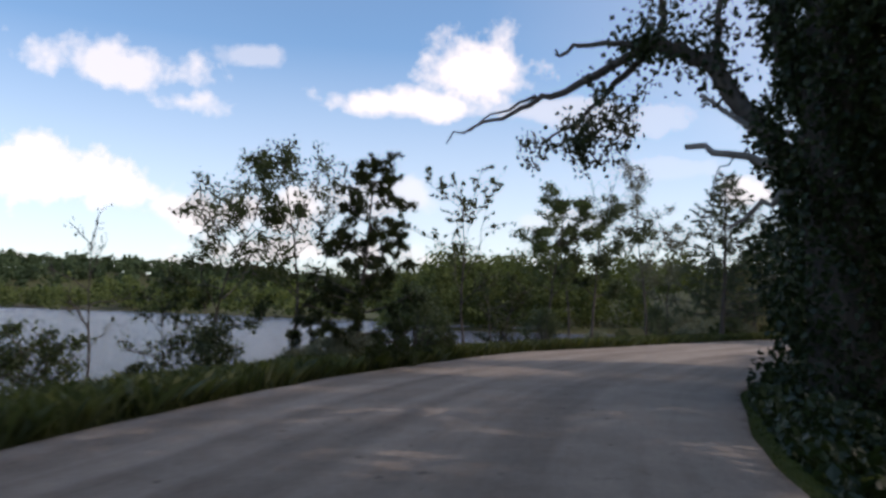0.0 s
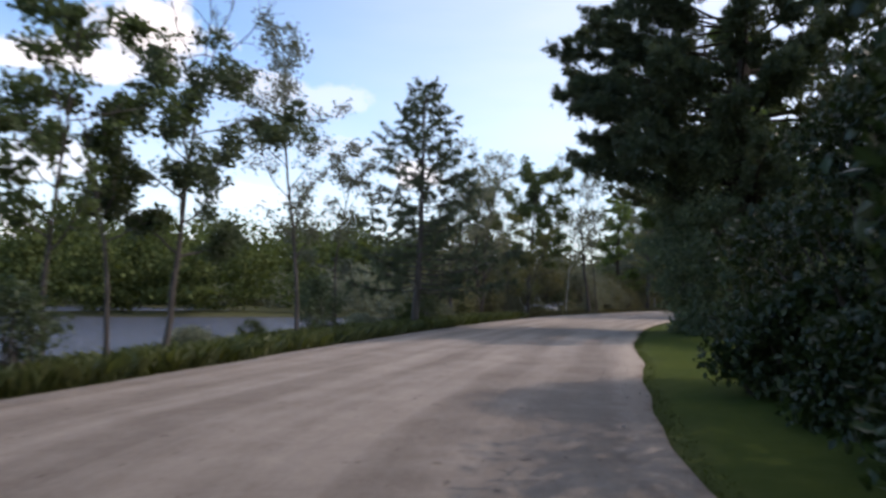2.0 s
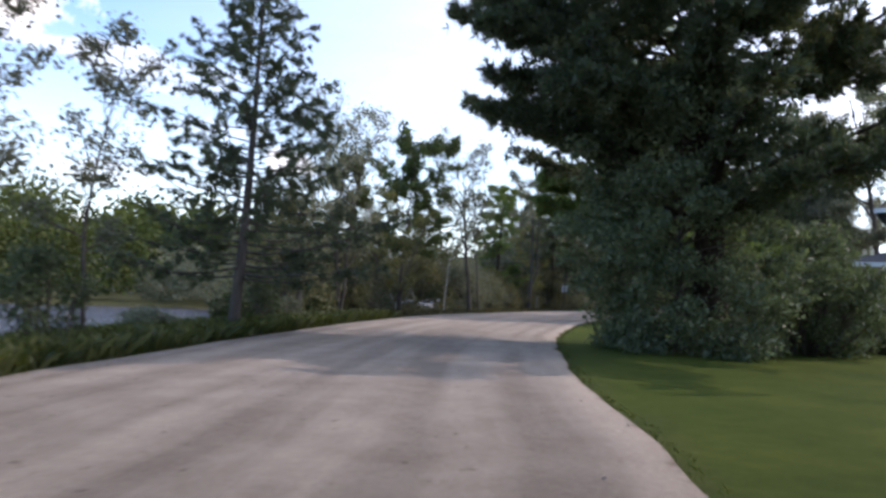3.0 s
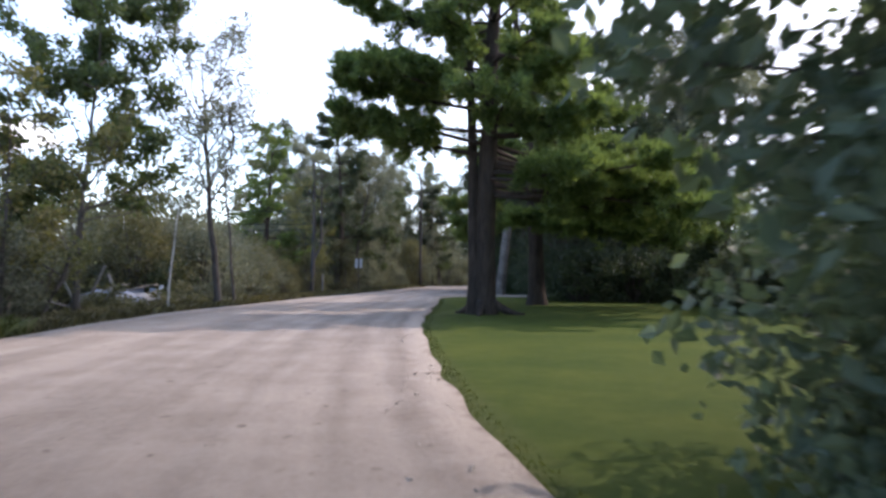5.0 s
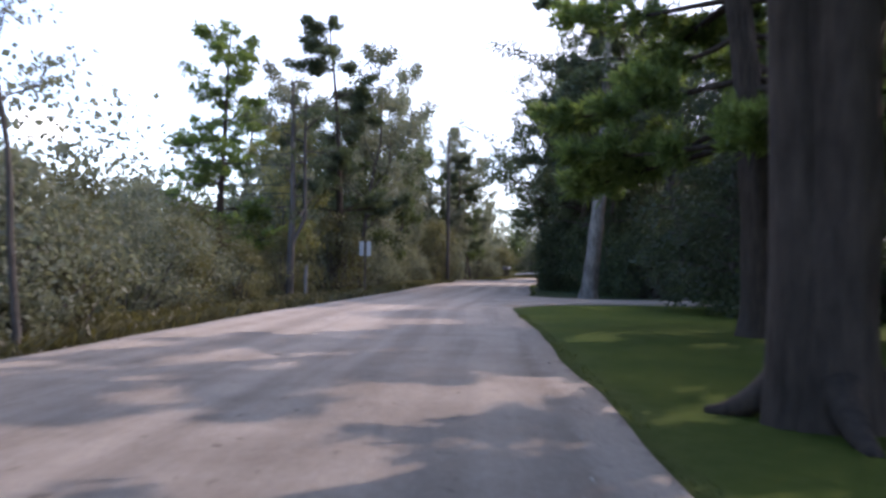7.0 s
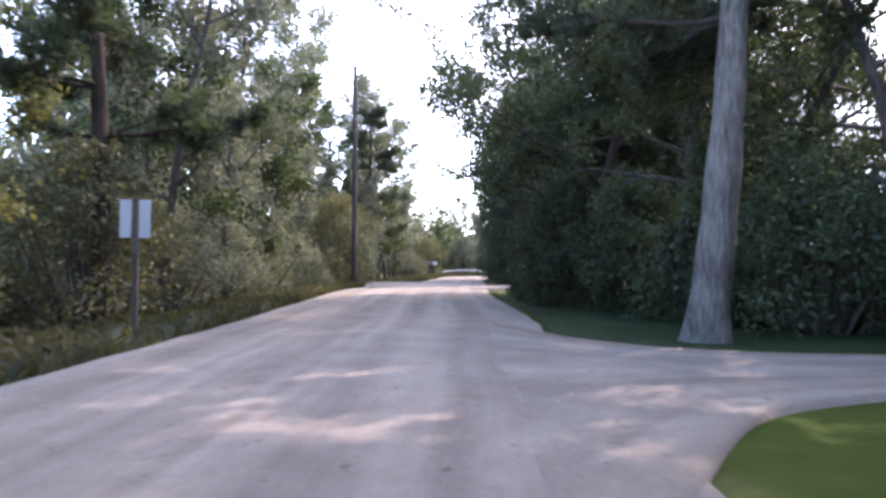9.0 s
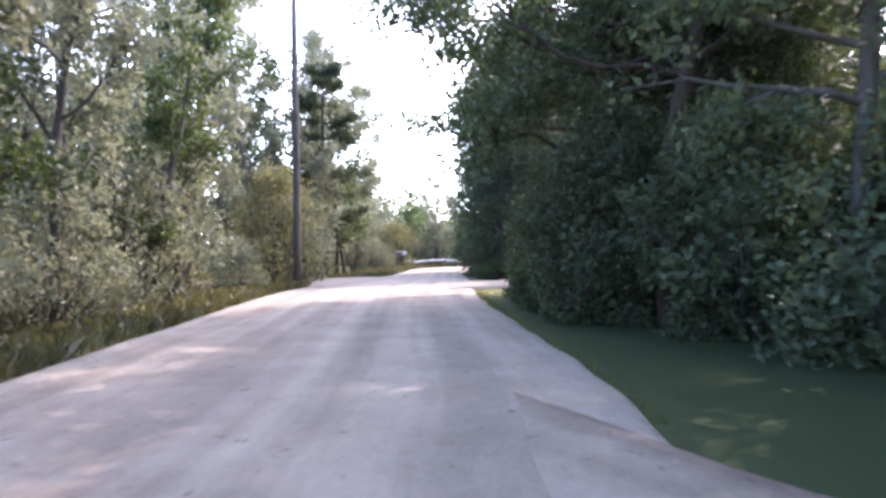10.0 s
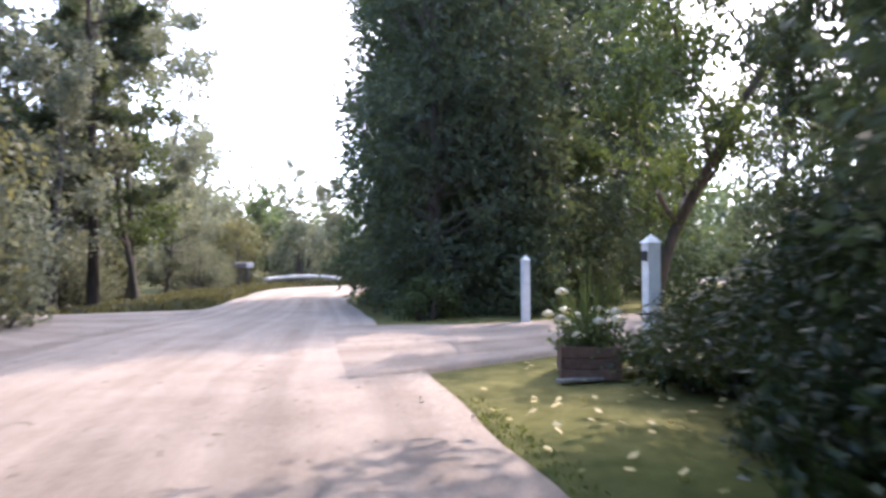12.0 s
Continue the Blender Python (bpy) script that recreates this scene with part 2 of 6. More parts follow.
M_DEADWOOD = bark_material("dead_wood", (0.13, 0.12, 0.11), (0.34, 0.31, 0.28), 12.0)
M_POLE = bark_material("weathered_pole", (0.045, 0.038, 0.033), (0.14, 0.12, 0.105), 14.0)


def plain(name, color, rough=0.6, spec=0.4, metal=0.0, var=0.12, scale=6.0, bump=0.1):
    m, nt, b = material(name, rough, spec)
    n = noise_tex(nt, scale, 5.0, 0.65)
    lo, hi = tuple(c * (1 - var) for c in color), tuple(min(1, c * (1 + var)) for c in color)
    nt.links.new(ramp(nt, n, [(0.3, lo), (0.7, hi)]), b.inputs["Base Color"])
    b.inputs["Metallic"].default_value = metal
    if bump:
        bumped(nt, b, noise_tex(nt, scale * 9, 3.0), bump, 0.01)
    return m


M_WHITE = plain("white_paint", (0.78, 0.77, 0.74), 0.55)
M_SIDING = plain("white_siding", (0.75, 0.73, 0.69), 0.6, var=0.06)
M_ROOF = plain("shingle_roof", (0.10, 0.095, 0.095), 0.9, 0.2, var=0.35, scale=14.0, bump=0.5)
M_TRIM = plain("trim_paint", (0.8, 0.8, 0.8), 0.5, var=0.05)
M_SHUTTER = plain("dark_shutter", (0.05, 0.055, 0.065), 0.5)
M_STONE = plain("planter_wood", (0.12, 0.066, 0.048), 0.85, var=0.4, scale=9.0, bump=0.5)
M_TERRA = plain("urn_stone", (0.16, 0.155, 0.15), 0.85, var=0.3)
M_PETAL = leaf_material("white_petal", (0.55, 0.53, 0.5), (0.8, 0.78, 0.74), 0.3)
M_SIGN = plain("sign_white", (0.4, 0.4, 0.4), 0.45, var=0.06)
M_BLACK = plain("black_plastic", (0.02, 0.02, 0.022), 0.5)
M_CABLE = plain("cable", (0.02, 0.02, 0.02), 0.6, bump=0)
M_TARP = plain("blue_tarp", (0.17, 0.20, 0.26), 0.5, var=0.25)
M_HULL = plain("aluminium_hull", (0.36, 0.37, 0.39), 0.5, metal=0.4, var=0.25)
M_SEAT = plain("tan_vinyl", (0.35, 0.3, 0.24), 0.6)
M_SCRAP = plain("bleached_board", (0.5, 0.48, 0.45), 0.8, var=0.3, scale=9.0, bump=0.4)
M_PEBBLE = plain("loose_stone", (0.42, 0.36, 0.30), 0.9, 0.2, var=0.45, scale=3.0)
M_MAILBOX = plain("mailbox_dark", (0.06, 0.06, 0.065), 0.45)
M_GLASS, nt, b = material("window_glass", 0.05, 0.6)
b.inputs["Base Color"].default_value = (0.02, 0.025, 0.03, 1)


# ---- geometry helpers ----
class Geo:
    """Gathers quads for one mesh."""

    def __init__(self):
        self.v, self.q, self.n = [], [], 0

    def add(self, verts, quads):
        self.v.append(np.asarray(verts, float).reshape(-1, 3))
        self.q.append(np.asarray(quads, int).reshape(-1, 4) + self.n)
        self.n += len(self.v[-1])

    def tube(self, pts, radii, sides=7, cap=True, lumpy=0.0):
        pts, radii = np.asarray(pts, float), np.asarray(radii, float)
        t = np.gradient(pts, axis=0)
        t /= np.linalg.norm(t, axis=1, keepdims=True) + 1e-9
        ref = np.where(np.abs(t[:, 2:3]) > 0.9, np.array([[1.0, 0, 0]]), np.array([[0, 0, 1.0]]))
        a = np.cross(t, ref)
        a /= np.linalg.norm(a, axis=1, keepdims=True) + 1e-9
        c = np.cross(t, a)
        ang = np.linspace(0, 2 * np.pi, sides, endpoint=False)
        ring = pts[:, None] + radii[:, None, None] * (np.cos(ang)[None, :, None] * a[:, None] + np.sin(ang)[None, :, None] * c[:, None])
        if lumpy:
            h = np.arange(len(pts))[:, None]
            f = 1 + lumpy * (np.sin(5 * ang[None] + 0.4 * h) * 0.5 + np.where(np.arange(sides) % 2 == 0, 0.5, -0.5)[None] + 0.5 * np.sin(2 * ang[None] + 1.1 * h))
            ring = pts[:, None] + (ring - pts[:, None]) * f[..., None]
        n = len(pts)
        i, k = np.meshgrid(np.arange(n - 1), np.arange(sides), indexing="ij")
        k2 = (k + 1) % sides
        q = np.stack([i * sides + k, i * sides + k2, (i + 1) * sides + k2, (i + 1) * sides + k], -1).reshape(-1, 4)
        self.add(ring.reshape(-1, 3), q)
        if cap and sides == 8:
            for o, rev in ((0, True), ((n - 1) * sides, False)):
                for c4 in ((0, 1, 2, 3), (0, 3, 4, 7), (4, 5, 6, 7)):
                    self.q.append(np.array([[self.n - n * sides + o + x for x in (c4[::-1] if rev else c4)]]))

    def box(self, lo, hi, m=None):
        x0, y0, z0 = lo
        x1, y1, z1 = hi
        v = np.array([(x0, y0, z0), (x1, y0, z0), (x1, y1, z0), (x0, y1, z0), (x0, y0, z1), (x1, y0, z1), (x1, y1, z1), (x0, y1, z1)], float)
        if m is not None:
            v = np.array([m @ Vector(p) for p in v])
        self.add(v, [(0, 3, 2, 1), (4, 5, 6, 7), (0, 1, 5, 4), (1, 2, 6, 5), (2, 3, 7, 6), (3, 0, 4, 7)])

    def mesh(self, name, mat, smooth=False):
        me = bpy.data.meshes.new(name)
        v = np.concatenate(self.v)
        q = np.concatenate(self.q).astype(np.int32)
        me.vertices.add(len(v))
        me.vertices.foreach_set("co", v.astype(np.float32).ravel())
        me.loops.add(q.size)
        me.loops.foreach_set("vertex_index", q.ravel())
        me.polygons.add(len(q))
        me.polygons.foreach_set("loop_start", np.arange(0, q.size, 4, dtype=np.int32))
        me.polygons.foreach_set("use_smooth", np.full(len(q), smooth))
        me.update(calc_edges=True)
        me.materials.append(mat)
        return me


def part(name, geo, mat, parent, label="", smooth=False):
    ob = new(name, geo.mesh(name, mat, smooth) if isinstance(geo, Geo) else geo)
    ob.parent = parent
    if label:
        tagged(ob, label)
    return ob


def thing(name, x, y, z, turn=0.0, size=1.0):
    e = new(name)
    e.empty_display_size = 0.3
    e.matrix_world = pose(x, y, z, 0, 0, turn) @ Matrix.Diagonal((size, size, size, 1))
    return e


def bevel_box(lo, hi, r=0.01):
    bm = bmesh.new()
    bmesh.ops.create_cube(bm, size=1.0)
    c, s = (Vector(lo) + Vector(hi)) / 2, Vector(hi) - Vector(lo)
    for v in bm.verts:
        v.co = Vector((v.co.x * s.x, v.co.y * s.y, v.co.z * s.z)) + c
    bmesh.ops.bevel(bm, geom=bm.edges[:], offset=r, segments=2, affect="EDGES", profile=0.6)
    return bm


def bpart(name, bm, mat, parent, label=""):
    me = bpy.data.meshes.new(name)
    bm.to_mesh(me)
    bm.free()
    me.materials.append(mat)
    ob = new(name, me)
    ob.parent = parent
    if label:
        tagged(ob, label)
    return ob


def leaves(geo, pts, size, rng, aspect=0.6, up=0.0, spread=0.35):
    """A folded diamond leaf at every point, turned at random; up tips the leaf tips down (below 0) or up."""
    n = len(pts)
    d = rng.normal(size=(n, 3))
    d[:, 2] += up
    d /= np.linalg.norm(d, axis=1, keepdims=True)
    s = rng.normal(size=(n, 3))
    s = np.cross(d, s)
    s /= np.linalg.norm(s, axis=1, keepdims=True) + 1e-9
    nrm = np.cross(d, s)
    L = (size * (1 + spread * rng.uniform(-1, 1, n)))[:, None]
    w = L * aspect / 2
    fold = nrm * L * 0.1
    v = np.stack([pts - d * L / 2, pts - s * w + fold, pts + d * L / 2, pts + s * w + fold], 1)
    geo.add(v.reshape(-1, 3), np.arange(4 * n).reshape(n, 4))


def needles(geo, pts, dirs, length, width, rng, each=8, open_=0.9):
    """A tuft of needles at every point, fanning round a direction."""
    p = np.repeat(pts, each, 0)
    d = np.repeat(dirs, each, 0) + open_ * rng.normal(size=(len(p), 3)) * 0.6
    d /= np.linalg.norm(d, axis=1, keepdims=True) + 1e-9
    s = np.cross(d, rng.normal(size=d.shape))
    s /= np.linalg.norm(s, axis=1, keepdims=True) + 1e-9
    L = (length * rng.uniform(0.7, 1.2, len(p)))[:, None]
    v = np.stack([p, p + d * L * 0.45 - s * width / 2, p + d * L, p + d * L * 0.45 + s * width / 2], 1)
    geo.add(v.reshape(-1, 3), np.arange(4 * len(p)).reshape(-1, 4))


def wander(start, direction, length, n, rng, jitter=0.15, lift=0.0):
    """A crooked line of n steps."""
    p, d = np.array(start, float), np.array(direction, float)
    d /= np.linalg.norm(d)
    out = [p.copy()]
    for _ in range(n):
        d = d + rng.normal(size=3) * jitter + np.array([0, 0, lift])
        d /= np.linalg.norm(d)
        p = p + d * length / n
        out.append(p.copy())
    return np.array(out)


def along(line, f):
    i = f * (len(line) - 1)
    k = min(int(i), len(line) - 2)
    return line[k] + (line[k + 1] - line[k]) * (i - k)


def broadleaf(name, x, y, z, h, spread, seed, leaf=0.12, n=9000, base=0.3, r=0.1, mat=None, bark=None, lean=(0, 0), limbs=11, label="", upright=0.6, clump=0.28, stems=1, category="tree", group="", bare_top=0.0):
    """A broad-leaved tree or tall shrub: crooked trunk or stems, limbs, twigs and a crown of single leaves."""
    rng = np.random.default_rng(seed)
    wood, crown = Geo(), Geo()
    tips = []
    for s in range(stems):
        off = np.array([*rng.normal(size=2) * 0.18, 0]) if stems > 1 else np.zeros(3)
        dirn = np.array([lean[0], lean[1], 1.0]) + (np.array([*rng.normal(size=2) * 0.28, 0]) if stems > 1 else 0)
        hh = h * (rng.uniform(0.7, 1.0) if s else 1.0)
        trunk = wander(off + (0, 0, -0.3), dirn, hh * 0.97 + 0.3, 12, rng, 0.07, 0.02)
        k = np.linspace(0, 1, 13)
        rad = r * (1 - 0.88 * k) * np.where(k < 0.06, 1.35, 1.0)
        wood.tube(trunk, rad, 8)
        for i in range(limbs):
            f = base + (1 - base) * (i + rng.uniform(0, 0.9)) / limbs
            f = min(f, 0.99)
            a = i * 2.4 + rng.uniform(-0.6, 0.6)
            p = along(trunk, f)
            shape = math.sin(math.pi * min(1.0, 0.18 + 0.8 * (f - base) / (1 - base)))
            ln = spread * (0.45 + 0.6 * shape) * rng.uniform(0.75, 1.15)
            limb = wander(p, (math.cos(a), math.sin(a), upright + rng.uniform(-0.15, 0.3)), ln, 7, rng, 0.16, 0.03)
            r1 = max(0.012, r * (1 - 0.85 * f) * 0.55)
            wood.tube(limb, np.linspace(r1, 0.008, 8), 5)
            for j in range(6):
                g = rng.uniform(0.3, 1.0)
                q = along(limb, g)
                dd = rng.normal(size=3) * 0.7 + (limb[-1] - limb[0]) / ln + (0, 0, 0.2)
                twig = wander(q, dd, ln * rng.uniform(0.2, 0.42), 4, rng, 0.2)
                wood.tube(twig, np.linspace(max(0.008, r1 * 0.4), 0.004, 5), 3)
                tips.extend([along(twig, u) for u in (0.45, 0.75, 1.0)])
            tips.append(limb[-1])
    tips = np.array(tips)
    if bare_top:
        tips = tips[tips[:, 2] < h * (1 - bare_top)]
    wgt = rng.uniform(0.25, 1.0, len(tips))
    pick = rng.choice(len(tips), n, p=wgt / wgt.sum())
    pts = tips[pick] + rng.normal(size=(n, 3)) * clump * (0.6, 0.6, 0.45)
    pts[:, 2] = np.maximum(pts[:, 2], 0.15)
    leaves(crown, pts, leaf, rng, 0.62, -0.3)
    e = thing(name, x, y, z)
    tagged(e, label, category, group)
    part("trunk", wood, bark or M_BARK, e, smooth=True)
    part("crown", crown, mat or M_LEAF_SHORE, e)
    return e


def white_pine(name, x, y, z, h, seed, r=0.4, low=0.22, reach=5.0, tufts=4200, mat=None, bark=None, label="", sweep=0.1, gaps=(), category="tree", lean=(0, 0), droop=0.0, group="", boughs=(), tuft_len=0.24):
    """A pine: straight trunk, whorls of long level limbs, flat plates of needle tufts."""
    rng = np.random.default_rng(seed)
    wood, crown, bole = Geo(), Geo(), Geo()
    trunk = wander((0, 0, -0.3), (lean[0], lean[1], 1), h + 0.3, 60, rng, 0.012, 0.004)
    k = np.linspace(0, 1, 61)
    bole.tube(trunk, r * (1 - 0.9 * k) * np.interp(k, [0, 0.02, 0.04, 0.09, 1], [1.4, 1.32, 1.1, 1.0, 1.0]), 26, lumpy=0.09)
    pts, dirs = [], []
    levels = max(6, int(h * (1 - low) / 0.75))

    def add_limb(p, a, ln, slope, f, dens):
        limb = wander(p, (math.cos(a), math.sin(a), slope), ln, 9, rng, 0.07 if dens == 1.0 else 0.035, 0.012 - 0.03 * droop)
        r1 = r * (1 - 0.85 * f) * 0.3
        wood.tube(limb, np.linspace(r1, 0.01, 10), 6)
        for s in range(int((4 + ln * 3.2) * dens)):
            g = rng.uniform(0.28, 1.0)
            q = along(limb, g)
            side = np.array([-math.sin(a), math.cos(a), 0]) * rng.choice([-1, 1])
            dd = side * rng.uniform(0.4, 1.0) + np.array([math.cos(a), math.sin(a), 0]) * rng.uniform(0.4, 1.0) + (0, 0, rng.uniform(-0.15, 0.3) * dens)
            tl = rng.uniform(0.4, 1.0) * (0.35 + 0.22 * ln * (1.1 - g))
            twig = wander(q, dd, tl, 4, rng, 0.15, -0.02)
            wood.tube(twig, np.linspace(max(0.007, r1 * 0.25), 0.004, 5), 3)
            for u in np.linspace(0.3, 1.0, 5):
                pts.append(along(twig, u) + rng.normal(size=3) * 0.06)
                dirs.append(dd / np.linalg.norm(dd) + np.array([0, 0, 0.35]))

    for z_, az_, ln_, slope_ in boughs:
        f = (z_ + 0.3) / (h + 0.3)
        add_limb(along(trunk, f), math.radians(az_), ln_, slope_, f, 1.9)
    for i in range(levels):
        f = low + (1 - low) * (i + 0.4 * rng.random()) / levels
        for j in range(rng.integers(3, 6)):
            a = rng.uniform(0, 2 * math.pi)
            if any(lo_ <= math.degrees(a) % 360 <= hi_ and f < top for lo_, hi_, top in gaps):
                continue
            prof = (1 - (f - low) / (1 - low)) ** 0.75
            ln = reach * (0.22 + 0.8 * prof) * rng.uniform(0.6, 1.1)
            p = along(trunk, f)
            add_limb(p, a, ln, sweep + rng.uniform(-0.1, 0.15) - droop * (1 - f), f, 1.0)
    pts, dirs = np.array(pts), np.array(dirs)
    pick = rng.choice(len(pts), tufts, replace=len(pts) < tufts)
    needles(crown, pts[pick] + rng.normal(size=(tufts, 3)) * 0.07, dirs[pick], tuft_len, 0.042, rng, 8, 1.1)
    e = thing(name, x, y, z)
    tagged(e, label, category, group)
    part("trunk", bole, bark or M_BARK_PINE, e, smooth=True)
    part("branchwork", wood, M_BARK_PINE, e, smooth=True)
    part("crown", crown, mat or M_NEEDLE, e)
    return e


def spruce(name, x, y, z, h, seed, r=0.13, reach=2.4, tufts=2600, mat=None, bark=None, label="", low=0.18, lift=0.25, category="tree", group="", dense=11):
    """A thin spruce: many upswept limbs, open enough to see the sky through."""
    rng = np.random.default_rng(seed)
    wood, crown = Geo(), Geo()
    trunk = wander((0, 0, -0.3), (0.02, 0, 1), h + 0.3, 12, rng, 0.02, 0.01)
    wood.tube(trunk, r * np.linspace(1.15, 0.08, 13), 8)
    pts, dirs = [], []
    n = int(h * dense)
    for i in range(n):
        f = low + (0.985 - low) * i / n
        a = i * 2.4 + rng.uniform(-0.5, 0.5)
        ln = reach * (1.03 - f) ** 0.95 * rng.uniform(0.6, 1.12)
        p = along(trunk, f)
        limb = wander(p, (math.cos(a), math.sin(a), lift - 0.55 * (1 - f)), ln, 7, rng, 0.06, 0.07)
        wood.tube(limb, np.linspace(0.03 * (1.2 - f), 0.006, 8), 4)
        for s in range(int(3 + ln * 4)):
            g = rng.uniform(0.2, 1.0)
            dd = rng.normal(size=3) * 0.5 + (math.cos(a), math.sin(a), 0)
            twig = wander(along(limb, g), dd, rng.uniform(0.15, 0.45), 3, rng, 0.15, -0.05)
            wood.tube(twig, np.linspace(0.008, 0.004, 4), 3)
            for u in (0.4, 0.7, 1.0):
                pts.append(along(twig, u))
                dirs.append(dd / np.linalg.norm(dd))
    pts, dirs = np.array(pts), np.array(dirs)
    pick = rng.choice(len(pts), tufts, replace=len(pts) < tufts)
    needles(crown, pts[pick] + rng.normal(size=(tufts, 3)) * 0.03, dirs[pick], 0.11, 0.025, rng, 5, 1.0)
    e = thing(name, x, y, z)
    tagged(e, label, category, group)
    part("trunk", wood, bark or M_BARK, e, smooth=True)
    part("crown", crown, mat or M_NEEDLE_DARK, e)
    return e


def bush(name, x, y, z, rx, ry, h, seed, n=16000, leaf=0.12, mat=None, label="", clumps=60, lift=0.0, turn=0.0, category="bush", group="", drip=0.0, bark=None, trunk_r=0.05, taper=0.0, needle=0.0, foot=0.0, tight=0.95):
    """A dense bush or tall evergreen: stems, uneven clumps of single leaves (or sprays of needles); taper narrows the top."""
    rng = np.random.default_rng(seed)
    wood, crown = Geo(), Geo()
    tall = h > 2.2 * rx
    zz = np.sort(rng.uniform(foot, 1, clumps) ** (1.0 if tall else 0.9))
    prof = (1 - taper * zz) * np.sqrt(np.clip(1 - (2 * zz - 0.9) ** 4 * 0.7, 0.05, 1)) if tall else np.sqrt(np.clip(1 - (1.9 * zz - 0.75) ** 2, 0.08, 1))
    a = np.arange(clumps) * 2.399 + rng.uniform(-0.5, 0.5, clumps)
    rad = rng.uniform(0.3, 1.0, clumps) ** 0.6 * prof * rng.uniform(0.72, 1.18, clumps)
    c = np.stack([np.cos(a) * rad * rx, np.sin(a) * rad * ry, zz * h + lift], 1)
    c[:, 2] = np.clip(c[:, 2], 0.15, None)
    size = rng.uniform(0.55, 1.4, clumps) * (rx * ry * h / clumps) ** (1 / 3) * tight
    if tall:
        k = np.linspace(0, 1, 12)
        wood.tube(np.stack([0 * k, 0 * k, -0.3 + (h * 0.95 + 0.3) * k], 1), trunk_r * 2 * (1 - 0.9 * k), 8)
    for i in range(clumps):
        root = np.array([0, 0, c[i, 2] * 0.8]) if tall else np.array([c[i, 0] * 0.25, c[i, 1] * 0.25, -0.2])
        mid = (root + c[i]) / 2 + rng.normal(size=3) * 0.1
        wood.tube(np.array([root, (root + mid) / 2 + rng.normal(size=3) * 0.04, mid, (mid + c[i]) / 2, c[i]]), np.linspace(trunk_r * (0.5 if tall else 1), 0.008, 5), 4)
    pick = rng.choice(clumps, n, p=size**2 / (size**2).sum())
    d = rng.normal(size=(n, 3))
    d /= np.linalg.norm(d, axis=1, keepdims=True)
    rr = rng.uniform(0.2, 1.0, (n, 1)) ** 0.55 * (1 + 0.17 * rng.normal(size=(n, 1)))
    pts = c[pick] + d * rr * size[pick][:, None] * (1.15, 1.15, 0.75)
    pts[:, 2] -= drip * rng.random(n) ** 2
    pts[:, 2] = np.abs(pts[:, 2]) + 0.02
    if needle:
        out = np.stack([pts[:, 0], pts[:, 1], np.full(n, -0.4)], 1) + rng.normal(size=(n, 3)) * 0.6
        needles(crown, pts, out / np.linalg.norm(out, axis=1, keepdims=True), needle, needle * 0.2, rng, 3, 0.8)
    else:
        leaves(crown, pts, leaf, rng, 0.6, -0.35)
    e = thing(name, x, y, z, turn)
    tagged(e, label, category, group)
    st = part("stem", wood, bark or M_BARK, e)
    tagged(st, "thin brown stems", kind="stuff")
    part("foliage", crown, mat or M_LEAF_DARK, e)
    return e


# ---- the lie of the land ----
ROAD_L = [(-7, -16), (-4.8, -2), (-2.6, 9.6), (-1.7, 13.1), (0.3, 18.2), (2.4, 22.6), (4.4, 25), (6.3, 27.5), (9.7, 31.9), (13, 36), (15.2, 38.5), (19.4, 43.3), (25.2, 49.3), (29.6, 53), (34.7, 56.3),
          (40, 60), (46.4, 63.9), (52.4, 67.7), (57.8, 71.3), (62.5, 74.5), (66.3, 76.9), (70.4, 78.7), (75.2, 80), (79.2, 81.8), (84.9, 84.9), (88.5, 86.6), (91, 86.9), (93.5, 85.9), (97, 83.3), (103, 78), (116, 66.5)]
ROAD_R = [(-2.3, -16), (0.6, -2), (2.8, 6.8), (4.2, 11.2), (5.9, 14.3), (7.7, 17.8), (9.2, 20.1), (11.3, 23), (13.6, 25.9), (15.3, 28.4), (18.1, 31.9), (22.8, 37.4), (26.4, 40.9), (30.5, 44.7), (35, 48.4),
          (40.7, 52.8), (46, 57.1), (47.6, 58.2), (51.7, 60.7), (54.6, 62.6), (58.3, 64.8), (61.3, 66.9), (64.8, 69.3), (68.3, 71.5), (70.7, 72.9), (74.6, 75.2), (81, 79.2), (85, 81.3), (87.3, 81.5), (89.5, 80.3), (93, 77.5), (99, 72.5), (114.3, 59)]
LAKE = [(-600, -250), (-40, -45), (-14, -16), (-9.5, 0), (-7.3, 10), (-5.6, 16), (-3, 21.5), (0, 26.5), (3.4, 32), (7.5, 38.5), (12, 44), (16.5, 50), (19.5, 57), (20.5, 64), (8, 66), (-4, 70), (-5, 76), (6, 80), (16, 83), (12, 92), (0, 104), (-22, 130),
        (-70, 190), (-160, 290), (-420, 430), (-900, 560), (-1500, 500), (-1500, -250)]
WATER_Z = -0.55


def smooth_line(pts, n):
    p = np.array(pts, float)
    s = np.r_[0, np.cumsum(np.hypot(*np.diff(p, axis=0).T))]
    t = np.linspace(0, s[-1], n)
    q = np.stack([np.interp(t, s, p[:, i]) for i in (0, 1)], 1)
    w = np.hanning(13)
    w /= w.sum()
    pad = np.pad(q, ((6, 6), (0, 0)), mode="reflect", reflect_type="odd")
    return np.stack([np.convolve(pad[:, i], w, "valid") for i in (0, 1)], 1)


